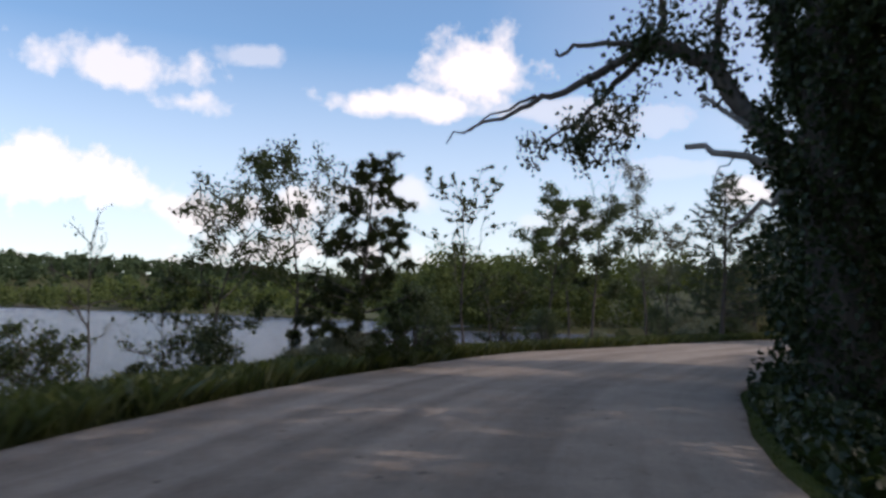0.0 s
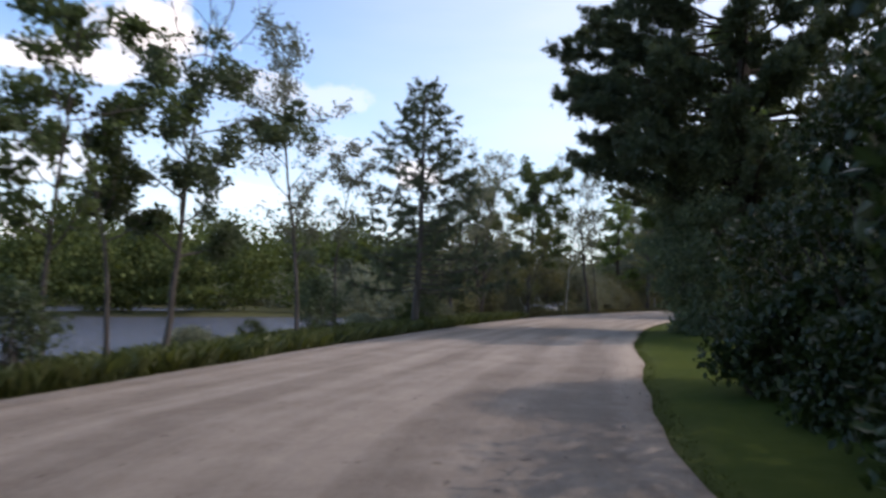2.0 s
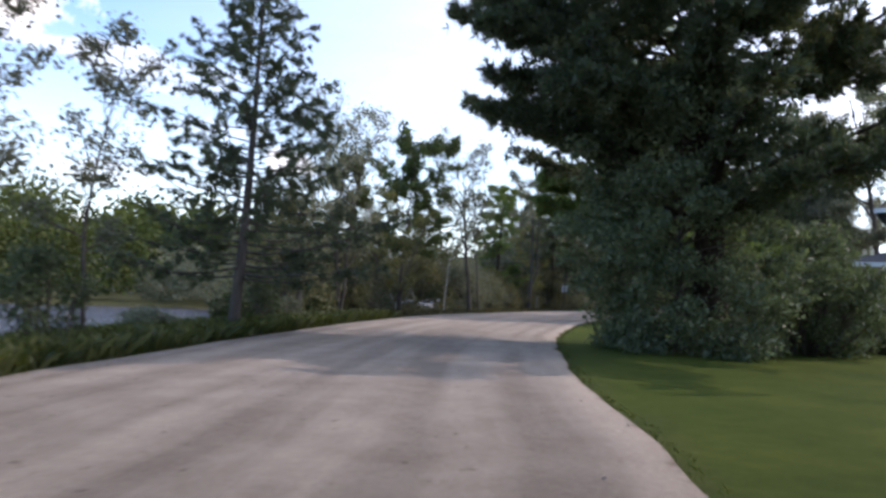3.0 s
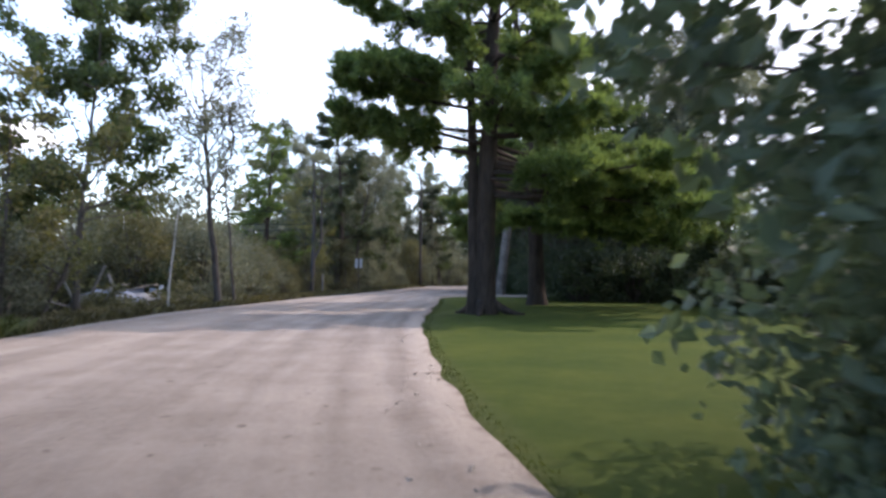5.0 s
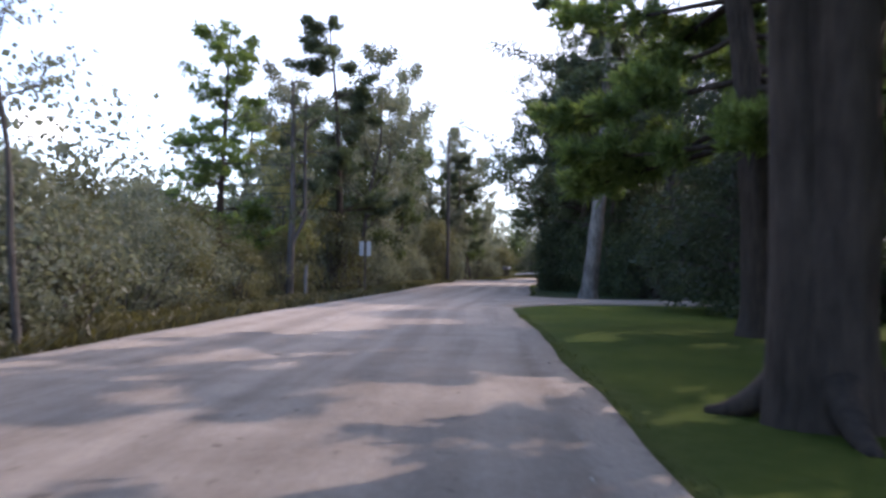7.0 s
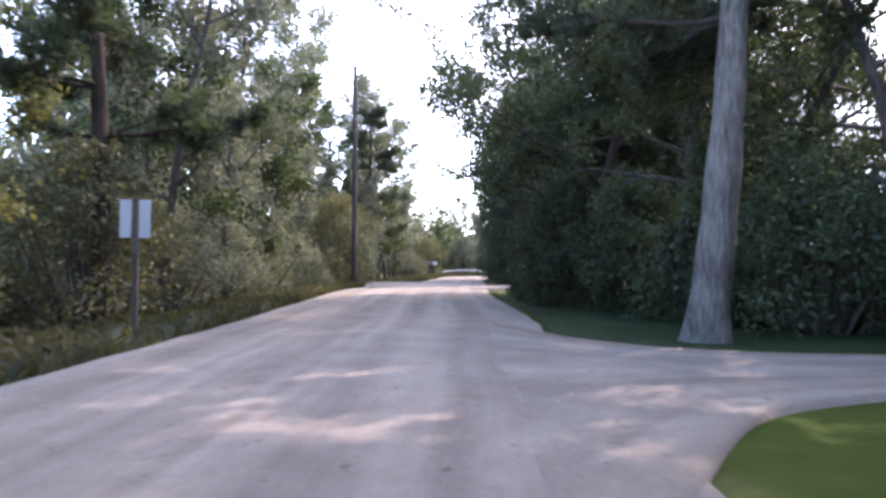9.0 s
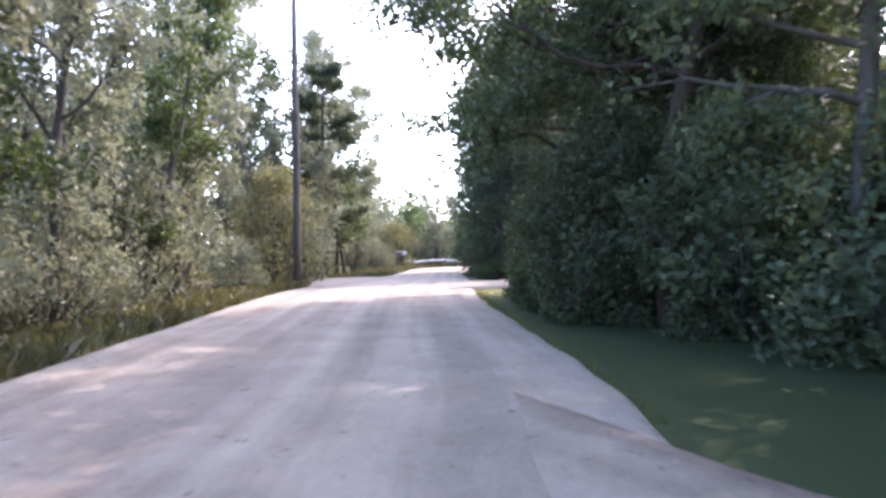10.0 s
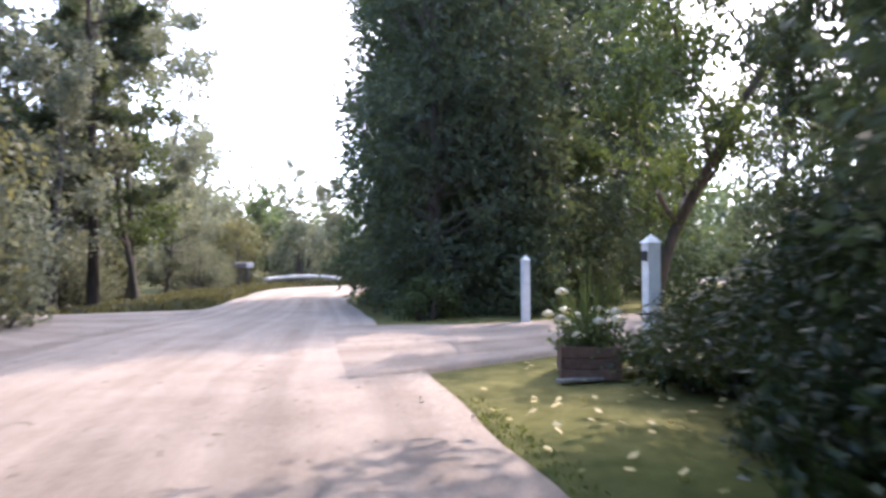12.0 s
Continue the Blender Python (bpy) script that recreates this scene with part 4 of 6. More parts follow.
# ---- ivy-clad old tree at the lane's right edge ----
def ivy_tree():
    e = thing("ivy_clad_tree", 5.5, 10.4, gz(5.5, 10.4))
    tagged(e, "old half-dead tree wrapped in dark ivy beside the lane", "tree")
    rng = np.random.default_rng(91)
    wood, ivy = Geo(), Geo()
    base = np.array([5.5, 10.4, 0.0])

    def limb(g, pts, r0, r1, sides=7):
        p = np.array(pts, float) - base
        s = np.linspace(0, 1, len(p))
        t = np.linspace(0, 1, 3 * len(p))
        q = np.stack([np.interp(t, s, p[:, i]) for i in range(3)], 1) + rng.normal(size=(len(t), 3)) * 0.035
        g.tube(q, np.linspace(r0, r1, len(t)), sides)
        return q

    limb(wood, [(5.5, 10.4, -0.3), (5.45, 10.4, 1.5), (5.3, 10.5, 3.2), (5.4, 10.6, 5.0), (5.7, 10.7, 8.5)], 0.5, 0.22, 12)
    limb(wood, [(5.4, 10.5, 3.6), (5.0, 11.2, 5.4), (4.9, 11.4, 8.0)], 0.2, 0.1)
    limb(wood, [(5.5, 10.5, 4.2), (6.2, 10.2, 6.0), (6.8, 10.0, 8.5)], 0.2, 0.1)
    main = limb(wood, [(5.1, 10.6, 3.1), (4.6, 11.2, 4.1), (4.1, 11.7, 5.1), (3.4, 12.1, 5.5), (3.1, 12.2, 5.55)], 0.17, 0.1)
    low = limb(wood, [(3.2, 12.2, 5.5), (2.4, 12.8, 5.1), (1.7, 13.3, 4.95), (1.2, 13.5, 4.7), (0.6, 13.7, 4.5), (0.0, 13.8, 4.3)], 0.085, 0.012)
    limb(wood, [(1.6, 13.3, 4.92), (1.0, 13.8, 4.8), (0.3, 13.7, 4.45)], 0.035, 0.01, 5)
    limb(wood, [(3.2, 12.2, 5.5), (2.7, 12.4, 5.62), (2.2, 12.6, 5.7), (1.9, 12.7, 5.45), (1.85, 12.75, 5.68)], 0.06, 0.018, 6)
    hang = limb(wood, [(3.3, 12.2, 5.45), (2.9, 13.4, 5.15), (2.6, 14.6, 4.95), (2.0, 15.4, 4.6)], 0.07, 0.02, 6)
    tall_a = limb(wood, [(3.4, 12.1, 5.5), (3.6, 12.3, 6.6), (3.2, 12.5, 7.6)], 0.06, 0.02, 6)
    tall_b = limb(wood, [(4.2, 11.6, 5.0), (4.3, 11.8, 6.3), (4.0, 12.0, 7.8)], 0.07, 0.03, 6)
    for pts, r0, r1 in ([(5.0, 10.4, 3.2), (4.4, 11.0, 3.45), (3.73, 11.6, 3.75)], 0.07, 0.045), ([(5.0, 10.4, 3.6), (4.4, 10.9, 3.95), (3.9, 11.5, 4.5)], 0.07, 0.03), ([(5.0, 10.4, 2.9), (4.5, 10.8, 2.75), (4.2, 11.1, 2.45)], 0.06, 0.025), ([(4.3, 11.1, 3.5), (4.05, 11.25, 3.3), (4.0, 11.3, 3.05)], 0.015, 0.005):
        stub = Geo()
        limb(stub, pts, r0, r1, 8)
        part("dead_limb", stub, M_DEADWOOD, e, "bleached broken limb stub", smooth=True)
    # ivy on the trunk, thick and bulging
    n = 17000
    z = rng.uniform(0, 1, n) ** 0.9 * 8.2
    a = rng.uniform(0, 2 * math.pi, n)
    bulge = 0.62 + 0.42 * np.sin(z * 1.7 + 2 * np.cos(a)) ** 2 + 0.25 * np.exp(-((z - 0.8) ** 2))
    rr = bulge * rng.uniform(0.6, 1.05, n)
    c = np.stack([np.interp(z, [0, 3.2, 5, 8.5], [0, -0.2, -0.1, 0.2]), np.interp(z, [0, 5, 8.5], [0, 0.2, 0.3]), z], 1)
    leaves(ivy, c + np.stack([np.cos(a) * rr, np.sin(a) * rr, 0 * a], 1), 0.1, rng, 0.85, -0.5)
    for line, m, w in ((main, 700, 0.12), (low[:5], 120, 0.07), (main[6:], 500, 0.26), (tall_a, 520, 0.2), (tall_b, 620, 0.24)):
        leaves(ivy, line[rng.integers(0, len(line), m)] + rng.normal(size=(m, 3)) * w, 0.1, rng, 0.85, -0.5)
    # curtains of ivy under the limb
    for k in range(26):
        f = rng.uniform(0.25, 1.0)
        top = along(hang, f) + rng.normal(size=3) * (0.25, 0.2, 0.05)
        ln = rng.uniform(0.3, 1.1)
        vine = wander(top, (rng.normal() * 0.25 - 0.1, rng.normal() * 0.2, -1), ln, 6, rng, 0.15)
        wood.tube(vine, np.full(7, 0.006), 3)
        m = int(70 * ln)
        leaves(ivy, np.array([along(vine, u) for u in rng.uniform(0.1, 1, m)]) + rng.normal(size=(m, 3)) * 0.09, 0.1, rng, 0.85, -0.5)
    part("trunk", wood, M_BARK, e, smooth=True)
    part("ivy", ivy, M_LEAF_IVY, e, "glossy dark ivy leaves")


ivy_tree()
bush("roadside_bush", *at_ground(8.5, 15.5), 1.45, 1.5, 6.2, 92, n=32000, leaf=0.11, clumps=110, mat=M_LEAF_IVY, label="tall ivy-hung bush at the lane's edge")
bush("roadside_bush", *at_ground(13.6, 20.4), 2.2, 2.1, 4.4, 93, n=34000, leaf=0.11, tight=0.8, clumps=90, mat=M_LEAF_IVY, label="large rounded dark bush at the lane's edge")
for x_, y_, s_ in ((11.4, 19.0, 931), (12.4, 20.9, 932), (10.5, 17.4, 933)):
    bush("verge_shrub", *at_ground(x_, y_), 1.25, 1.1, 1.3, s_, n=8000, leaf=0.1, clumps=34, mat=M_LEAF_IVY, label="low dark shrub under the roadside bushes", group="verge shrubs", tight=0.85)
bush("roadside_bush", *at_ground(13.6, 17.0), 2.1, 2.1, 5.2, 94, n=12000, leaf=0.14, clumps=60, mat=M_LEAF_IVY, label="tall dark bush at the lane's edge")

for x_, y_, h_, sp_, s_ in ((9.6, 4.6, 13.0, 5.0, 98), (11.8, 10.2, 9.5, 3.2, 99), (7.8, -2.5, 13.0, 5.4, 100), (9.4, 7.9, 11.0, 4.0, 1010), (9.6, 12.8, 9.5, 3.2, 1011), (7.6, 1.0, 12.0, 5.6, 1012), (6.0, -7.5, 13.0, 5.6, 1013), (4.5, -13.0, 13.0, 5.4, 1014), (13.5, 1.5, 13.0, 4.6, 1015)):
    broadleaf("lane_tree", *at_ground(x_, y_), h_, sp_, s_, leaf=0.22, n=9000, base=0.15, r=0.2, limbs=18, mat=M_LEAF_DARK, label="tall leafy tree shading the lane", clump=0.5, group="lane trees")

# great vine-hung pine at the bend
white_pine("great_pine", *at_ground(23.8, 33.0), 15.5, 95, r=0.4, low=0.2, reach=6.6, tufts=32000, mat=M_NEEDLE_DARK, label="great dark pine at the bend of the lane", sweep=0.12, gaps=[(0, 95, 0.55), (330, 360, 0.4)],
           boughs=[(6.4, 110, 5.6, 0.1), (7.2, 165, 5.6, 0.12), (8.0, 108, 5.6, 0.15), (8.8, 170, 5.4, 0.15), (9.6, 112, 5.4, 0.15), (10.4, 140, 5.0, 0.15), (5.6, 145, 5.6, 0.1), (4.8, 172, 5.0, 0.08), (4.4, 150, 5.6, 0.12), (5.2, 125, 6.2, 0.12), (6.0, 165, 5.8, 0.1), (6.8, 140, 6.4, 0.15), (7.6, 120, 6.4, 0.15), (8.4, 150, 6.2, 0.15), (9.2, 130, 6.0, 0.15), (5.0, 190, 5.0, 0.1), (5.8, 215, 4.8, 0.1), (6.6, 240, 4.8, 0.1), (7.4, 200, 5.2, 0.1), (8.2, 225, 5.0, 0.12),
                   (6.2, 280, 5.8, 0.12), (7.0, 305, 6.2, 0.1), (8.0, 265, 5.6, 0.12), (9.0, 290, 6.4, 0.1), (10.0, 180, 5.4, 0.15), (10.0, 240, 5.0, 0.15)])
bush("vine_thicket", *at_ground(22.9, 33.2), 2.5, 2.5, 6.8, 96, n=52000, leaf=0.13, tight=0.8, clumps=150, mat=M_LEAF_VINE, label="dark vine thicket round the great pine's foot", lift=0.0)
bush("lawn_bush", *at_ground(26.8, 32.3), 2.0, 1.8, 3.0, 971, n=14000, leaf=0.12, tight=0.8, clumps=56, mat=M_LEAF_VINE, label="dark vine-hung bush beside the great pine")
bush("lawn_bush", *at_ground(29.8, 32.8), 1.6, 1.6, 1.9, 97, n=9000, leaf=0.11, clumps=40, label="low bush beside the thicket")

# lawn pines
_pine = white_pine("lawn_pine", *at_ground(36.3, 47.35), 17.0, 101, r=0.34, low=0.32, reach=4.2, tufts=30000, gaps=[(296, 350, 0.8)], tuft_len=0.26, label="big white pine with long level boughs on the lawn", droop=0.1,
           boughs=[(4.0, -106, 4.4, -0.12), (5.6, -98, 4.0, -0.04), (6.6, -104, 3.8, 0.0), (7.4, -118, 3.6, 0.04), (4.4, -50, 7.4, -0.18), (4.7, -25, 6.8, -0.2), (4.2, -85, 6.4, -0.16), (4.9, 0, 5.4, -0.15), (4.5, -66, 6.8, -0.26), (5.0, -40, 6.0, -0.16), (5.6, -72, 4.0, -0.05), (6.6, -30, 3.4, 0), (7.6, -70, 3.2, 0.02), (3.9, -40, 7.4, -0.16), (3.8, -72, 6.8, -0.14), (3.7, -15, 6.4, -0.14), 
                   (4.7, 129, 4.4, 0.02), (5.0, 150, 4.4, 0.1), (5.4, 110, 4.6, 0.05), (6.0, 135, 4.8, 0.1), (6.6, 160, 4.4, 0.1), (7.2, 120, 4.8, 0.1), (6.4, 95, 4.2, 0.1), (8.0, 150, 4.6, 0.1), (3.5, -76, 5.4, -0.08), (3.6, -58, 6.0, -0.08)])
second = Geo()
_k = np.linspace(0, 1, 24)
second.tube(np.stack([-0.2 - 0.02 * _k, 0.17 + 0.5 * _k**2, -0.3 + 11.5 * _k], 1), 0.2 * (1 - 0.72 * _k) * np.interp(_k, [0, 0.04, 0.1, 1], [1.4, 1.15, 1, 1]), 18, lumpy=0.09)
part("second_stem", second, M_BARK_PINE, _pine, "slimmer grey stem grown against the main trunk", smooth=True)
for a_, l_ in ((-150, 0.75), (-62, 0.95), (20, 0.6), (100, 0.6)):
    root = Geo()
    u_ = np.linspace(0, 1, 7)
    root.tube(np.stack([math.cos(radians(a_)) * (0.3 + l_ * u_), math.sin(radians(a_)) * (0.3 + l_ * u_), 0.34 * (1 - u_) ** 2 + 0.0 * u_], 1), 0.15 - 0.1 * u_, 8)
    part("root", root, M_BARK_PINE, _pine, smooth=True)
white_pine("lawn_pine", *at_ground(43.7, 50.2), 15.5, 102, r=0.33, low=0.2, reach=4.0, tufts=26000, tuft_len=0.26, gaps=[(70, 225, 0.4)], label="white pine with low sweeping green boughs on the lawn", droop=0.3,
           boughs=[(4.2, -40, 8.0, -0.14), (4.6, -70, 7.6, -0.15), (4.0, -95, 7.0, -0.12), (5.0, -15, 5.6, -0.12), (5.4, -55, 6.4, -0.14), (6.0, -85, 5.2, -0.08), (4.8, -52, 8.2, -0.16), (4.4, -110, 6.4, -0.1), (6.6, -30, 4.0, 0), (7.4, -65, 3.4, 0.05), (5.6, 20, 4.6, 0), (3.3, -130, 4.4, -0.04), (3.1, -100, 5.2, -0.04), (3.3, -158, 3.4, -0.04), (3.2, -72, 5.6, -0.05), (3.6, 95, 3.8, -0.28), (3.9, 72, 3.8, -0.25), (3.5, 118, 3.2, -0.25), (4.6, 100, 3.8, -0.1)])
white_pine("pale_trunk_tree", *at_ground(55.2, 60.2), 14.0, 103, r=0.3, low=0.36, reach=4.8, tufts=9000, mat=M_NEEDLE_DARK, bark=M_BARK_PALE, label="old conifer with a pale furrowed trunk by the driveway", lean=(0.06, -0.06), droop=0.35, gaps=[(90, 210, 0.5)])

# dark trees behind the lawn
_cedar = [bush("dark_cedar", 0, 0, -60, 2.5, 2.5, h, 110 + i, n=9500, needle=0.24, clumps=120, taper=0.55, mat=m, label="tall dark evergreen behind the lawn", group="dark evergreens", category="tree", trunk_r=0.09) for i, (h, m) in enumerate([(9.5, M_NEEDLE_DARK), (8.2, M_LEAF_DARK), (10.8, M_NEEDLE_DARK)])]
place(_cedar, [(50.8, 53.2), (53.4, 50.8), (60.8, 55.2), (65.4, 63.6), (62.6, 52.4), (59.0, 50.8), (69.4, 64.6), (77.6, 63.6), (83.2, 65.0), (84.4, 74.4), (87.4, 73.2), (85.8, 77.0), (95.0, 68.0), (93.4, 73.0), (73.0, 60.6)], 113, 0.9, 1.15)
broadleaf("hedge_tree", *at_ground(61.6, 64.4), 11.5, 5.2, 126, leaf=0.12, n=42000, base=0.33, r=0.17, limbs=30, mat=M_LEAF_DARK, bark=M_BARK_PINE, label="tall dark tree leaning over the lane", clump=0.4, lean=(-0.02, 0.12), upright=0.1)
broadleaf("hedge_tree", *at_ground(65.4, 67.0), 10.5, 5.2, 127, leaf=0.12, n=36000, base=0.28, r=0.16, limbs=30, mat=M_LEAF_DARK, bark=M_BARK_PINE, label="tall dark tree with hanging leaves over the lane", clump=0.36, lean=(-0.04, 0.13), upright=0.06)
broadleaf("overhanging_tree", *at_ground(68.6, 66.3), 10.5, 4.6, 128, leaf=0.12, n=60000, base=0.2, r=0.13, limbs=28, mat=M_LEAF_DARK, label="tall dark tree hanging over the lane", clump=0.4, lean=(-0.06, 0.06), upright=0.22)
bush("hedge_bush", *at_ground(61.2, 63.4), 1.9, 1.4, 3.2, 1201, n=18000, leaf=0.12, clumps=64, mat=M_LEAF_DARK, turn=20, label="dark overgrown hedge bush under the tall tree", drip=0.3)
bush("hedge_bush", *at_ground(60.6, 61.4), 1.6, 1.4, 2.6, 1202, n=14000, leaf=0.12, clumps=56, mat=M_LEAF_DARK, turn=60, label="dark hedge bush at the edge of the grass", drip=0.3)
bush("hedge_bush", *at_ground(62.7, 65.7), 2.3, 1.6, 3.5, 120, n=34000, leaf=0.1, tight=0.66, clumps=95, mat=M_LEAF_HEDGE, turn=35, label="dark overgrown hedge bush by the lane", drip=0.6)
bush("hedge_bush", *at_ground(66.1, 68.05), 1.8, 1.2, 2.7, 121, n=30000, leaf=0.085, tight=0.66, clumps=95, mat=M_LEAF_DARK, turn=33, label="green overgrown hedge bush by the lane", drip=0.6)
bush("yew_bush", *at_ground(69.7, 69.35), 1.5, 1.0, 0.85, 122, n=15000, needle=0.085, clumps=60, mat=M_LEAF_IVY, turn=30, label="low dark feathery yew beside the planter")
bush("yew_bush", *at_ground(67.8, 68.95), 1.4, 1.0, 1.4, 1222, n=14000, needle=0.085, clumps=50, mat=M_LEAF_IVY, turn=10, label="dark feathery yew in front of the hedge")
for x_, y_, s_ in ((64.9, 68.1, 1223), (66.4, 69.0, 1224), (63.6, 67.2, 1225)):
    bush("low_shrub", *at_ground(x_, y_), 0.8, 0.55, 0.6, s_, n=5000, leaf=0.08, clumps=26, mat=M_LEAF_IVY, turn=32, label="low dark shrub at the foot of the hedge", group="hedge-foot shrubs")
bush("low_shrub", *at_ground(70.75, 70.05), 0.8, 0.6, 0.66, 1221, n=6000, leaf=0.07, clumps=30, mat=M_LEAF_DARK, turn=20, label="low dark shrub at the foot of the gatepost")
broadleaf("drive_tree", *at_ground(67.4, 64.8), 9.0, 3.6, 123, leaf=0.13, n=28000, base=0.25, r=0.12, limbs=17, mat=M_LEAF_DARK, label="spreading dark tree over the hedge", clump=0.35)
broadleaf("drive_tree", *at_ground(74.4, 65.6), 8.0, 3.8, 124, leaf=0.13, n=30000, base=0.2, r=0.13, limbs=20, mat=M_LEAF_DARK, label="spreading tree over the gateposts", clump=0.36)
broadleaf("drive_tree", *at_ground(75.6, 67.8), 6.6, 2.6, 1251, leaf=0.11, n=20000, base=0.12, r=0.08, limbs=18, mat=M_LEAF_DARK, label="small dark tree beside the gate driveway", clump=0.34)
broadleaf("drive_tree", *at_ground(81.5, 71.6), 9.0, 3.6, 125, leaf=0.13, n=16000, base=0.2, r=0.16, limbs=15, mat=M_LEAF_MAPLE, label="leafy tree beyond the gateposts", clump=0.36)
for x_, y_, h_, s_ in ((57.8, 57.6, 10.5, 1271), (60.2, 60.4, 11.5, 1272), (63.2, 58.4, 10.0, 1273), (59.6, 62.0, 11.0, 1274)):
    broadleaf("driveway_tree", *at_ground(x_, y_), h_, 3.6, s_, leaf=0.13, n=9500, base=0.2, r=0.15, limbs=17, mat=M_LEAF_DARK, label="open dark tree with hanging branches behind the driveway", clump=0.26, upright=0.25, group="driveway trees")
for x_, y_, h_, s_ in ((58.0, 58.9, 2.8, 1281), (60.2, 58.0, 2.5, 1282), (61.6, 60.2, 3.0, 1283), (62.4, 56.4, 2.7, 1284), (59.2, 60.9, 2.7, 1285)):
    bush("understory_bush", *at_ground(x_, y_), 2.0, 1.8, h_, s_, n=9000, leaf=0.12, clumps=44, mat=M_LEAF_DARK, label="dark shaded bush under the open trees", group="understory bushes", drip=0.3)
_arb = [bush("arborvitae", 0, 0, -60, 1.8, 1.8, h, 130 + i, n=11000, needle=0.2, clumps=120, taper=0.35, mat=m, label="tall dark arborvitae at the lane's edge", group="arborvitae row", category="tree", trunk_r=0.08) for i, (h, m) in enumerate([(9.5, M_NEEDLE_DARK), (8.0, M_LEAF_DARK)])]
place(_arb, [(78.0, 75.6), (80.6, 77.0), (83.4, 78.4), (86.0, 78.7), (82.6, 75.0), (88.6, 77.6), (79.6, 74.6)], 132, 0.9, 1.15)
bush("hedge_bush", *at_ground(81.0, 73.6), 1.6, 1.2, 2.0, 1341, n=9000, leaf=0.1, clumps=40, mat=M_LEAF_DARK, turn=-20, label="dark shrub beside the gate driveway")
bush("hedge_bush", *at_ground(78.6, 73.9), 1.3, 1.1, 1.6, 1342, n=7000, leaf=0.1, clumps=36, mat=M_LEAF_HEDGE, turn=-10, label="green shrub behind the thin gatepost")
bush("frond_bush", *at_ground(43.6, 41.8), 1.9, 1.6, 2.1, 1343, n=14000, leaf=0.12, clumps=46, mat=M_LEAF_HEDGE, label="loose pale-leaved bush in front of the house")
bush("low_shrub", *at_ground(76.6, 75.2), 0.7, 0.6, 0.7, 133, n=2600, leaf=0.08, clumps=18, mat=M_LEAF_MAPLE, label="small green shrub at the driveway's corner")
broadleaf("house_tree", *at_ground(66, 50.5), 17.5, 6.0, 140, leaf=0.2, n=30000, base=0.3, r=0.3, limbs=18, mat=M_LEAF_WOODS, label="tall fine-leaved tree behind the house", clump=0.5)
broadleaf("house_tree", *at_ground(58.2, 50.2), 12, 4.6, 141, leaf=0.18, n=18000, base=0.3, r=0.25, limbs=16, mat=M_LEAF_WOODS, label="fine-leaved tree beside the house", clump=0.45)
place([bush("foundation_shrub", 0, 0, -60, 1.3, 1.1, 1.7, 145, n=9000, leaf=0.1, clumps=40, mat=M_LEAF_DARK, label="rounded dark shrub in front of the house", group="foundation shrubs")], [(47.6, 43.6), (45.2, 41.2), (43.2, 40.2), (47.2, 40.4), (44.8, 38.4), (49.6, 45.6), (50.6, 49.4), (51.8, 47.4), (49.2, 51.2)], 146, 0.85, 1.35)

# woodland pines and trees on the left
white_pine("far_pine", *at_ground(68, 101), 15.5, 150, r=0.3, low=0.25, reach=4.2, tufts=3600, label="tall white pine standing over the woods", tuft_len=0.34)
white_pine("roadside_pine", *at_ground(46.4, 71.0), 10.5, 151, r=0.17, low=0.2, reach=3.0, tufts=3000, label="open roadside pine behind the brush", mat=M_NEEDLE)
white_pine("roadside_pine", *at_ground(51.6, 70.0), 11.5, 152, r=0.19, low=0.3, reach=3.0, tufts=4200, label="dark roadside pine beside the sign", mat=M_NEEDLE_DARK)
white_pine("roadside_pine", *at_ground(78.6, 85.4), 10.5, 153, r=0.16, low=0.2, reach=2.4, tufts=4200, label="slim dull pine above the woods", mat=M_NEEDLE_DARK, tuft_len=0.2)
broadleaf("yellowing_tree", *at_ground(49.2, 70.4), 6.6, 1.9, 154, leaf=0.12, n=6000, base=0.15, r=0.08, limbs=13, mat=M_LEAF_YELLOW, label="small roadside tree with yellowing leaves", clump=0.28)


# ---- utility poles, cables, sign ----
def utility_pole(x, y, h, r, arm=True, label=""):
    z = gz(x, y)
    e = thing("utility_pole", x, y, z, -33)
    tagged(e, label or "weathered wooden utility pole", "utility pole", "utility poles")
    g = Geo()
    k = np.linspace(0, 1, 9)
    g.tube(np.stack([0.01 * np.sin(k * 5), 0 * k, -0.4 + (h + 0.4) * k], 1), r * (1 - 0.35 * k), 8)
    part("pole", g, M_POLE, e, smooth=True)
    if arm:
        part("crossarm", _crossarm(h), M_POLE, e)
        for x_ in (-0.95, -0.35, 0.35, 0.95):
            i = Geo()
            i.tube([(x_, 0.08, h - 0.48), (x_, 0.08, h - 0.4), (x_, 0.08, h - 0.36)], [0.03, 0.045, 0.02], 8)
            part("insulator", i, M_BLACK, e)
    return e


def _crossarm(h):
    g = Geo()
    g.box((-1.1, 0.03, h - 0.6), (1.1, 0.13, h - 0.48))
    return g


utility_pole(70.15, 79.6, 10.0, 0.145, False)
utility_pole(157, 138, 11.0, 0.2, True, "far utility pole with a crossarm")


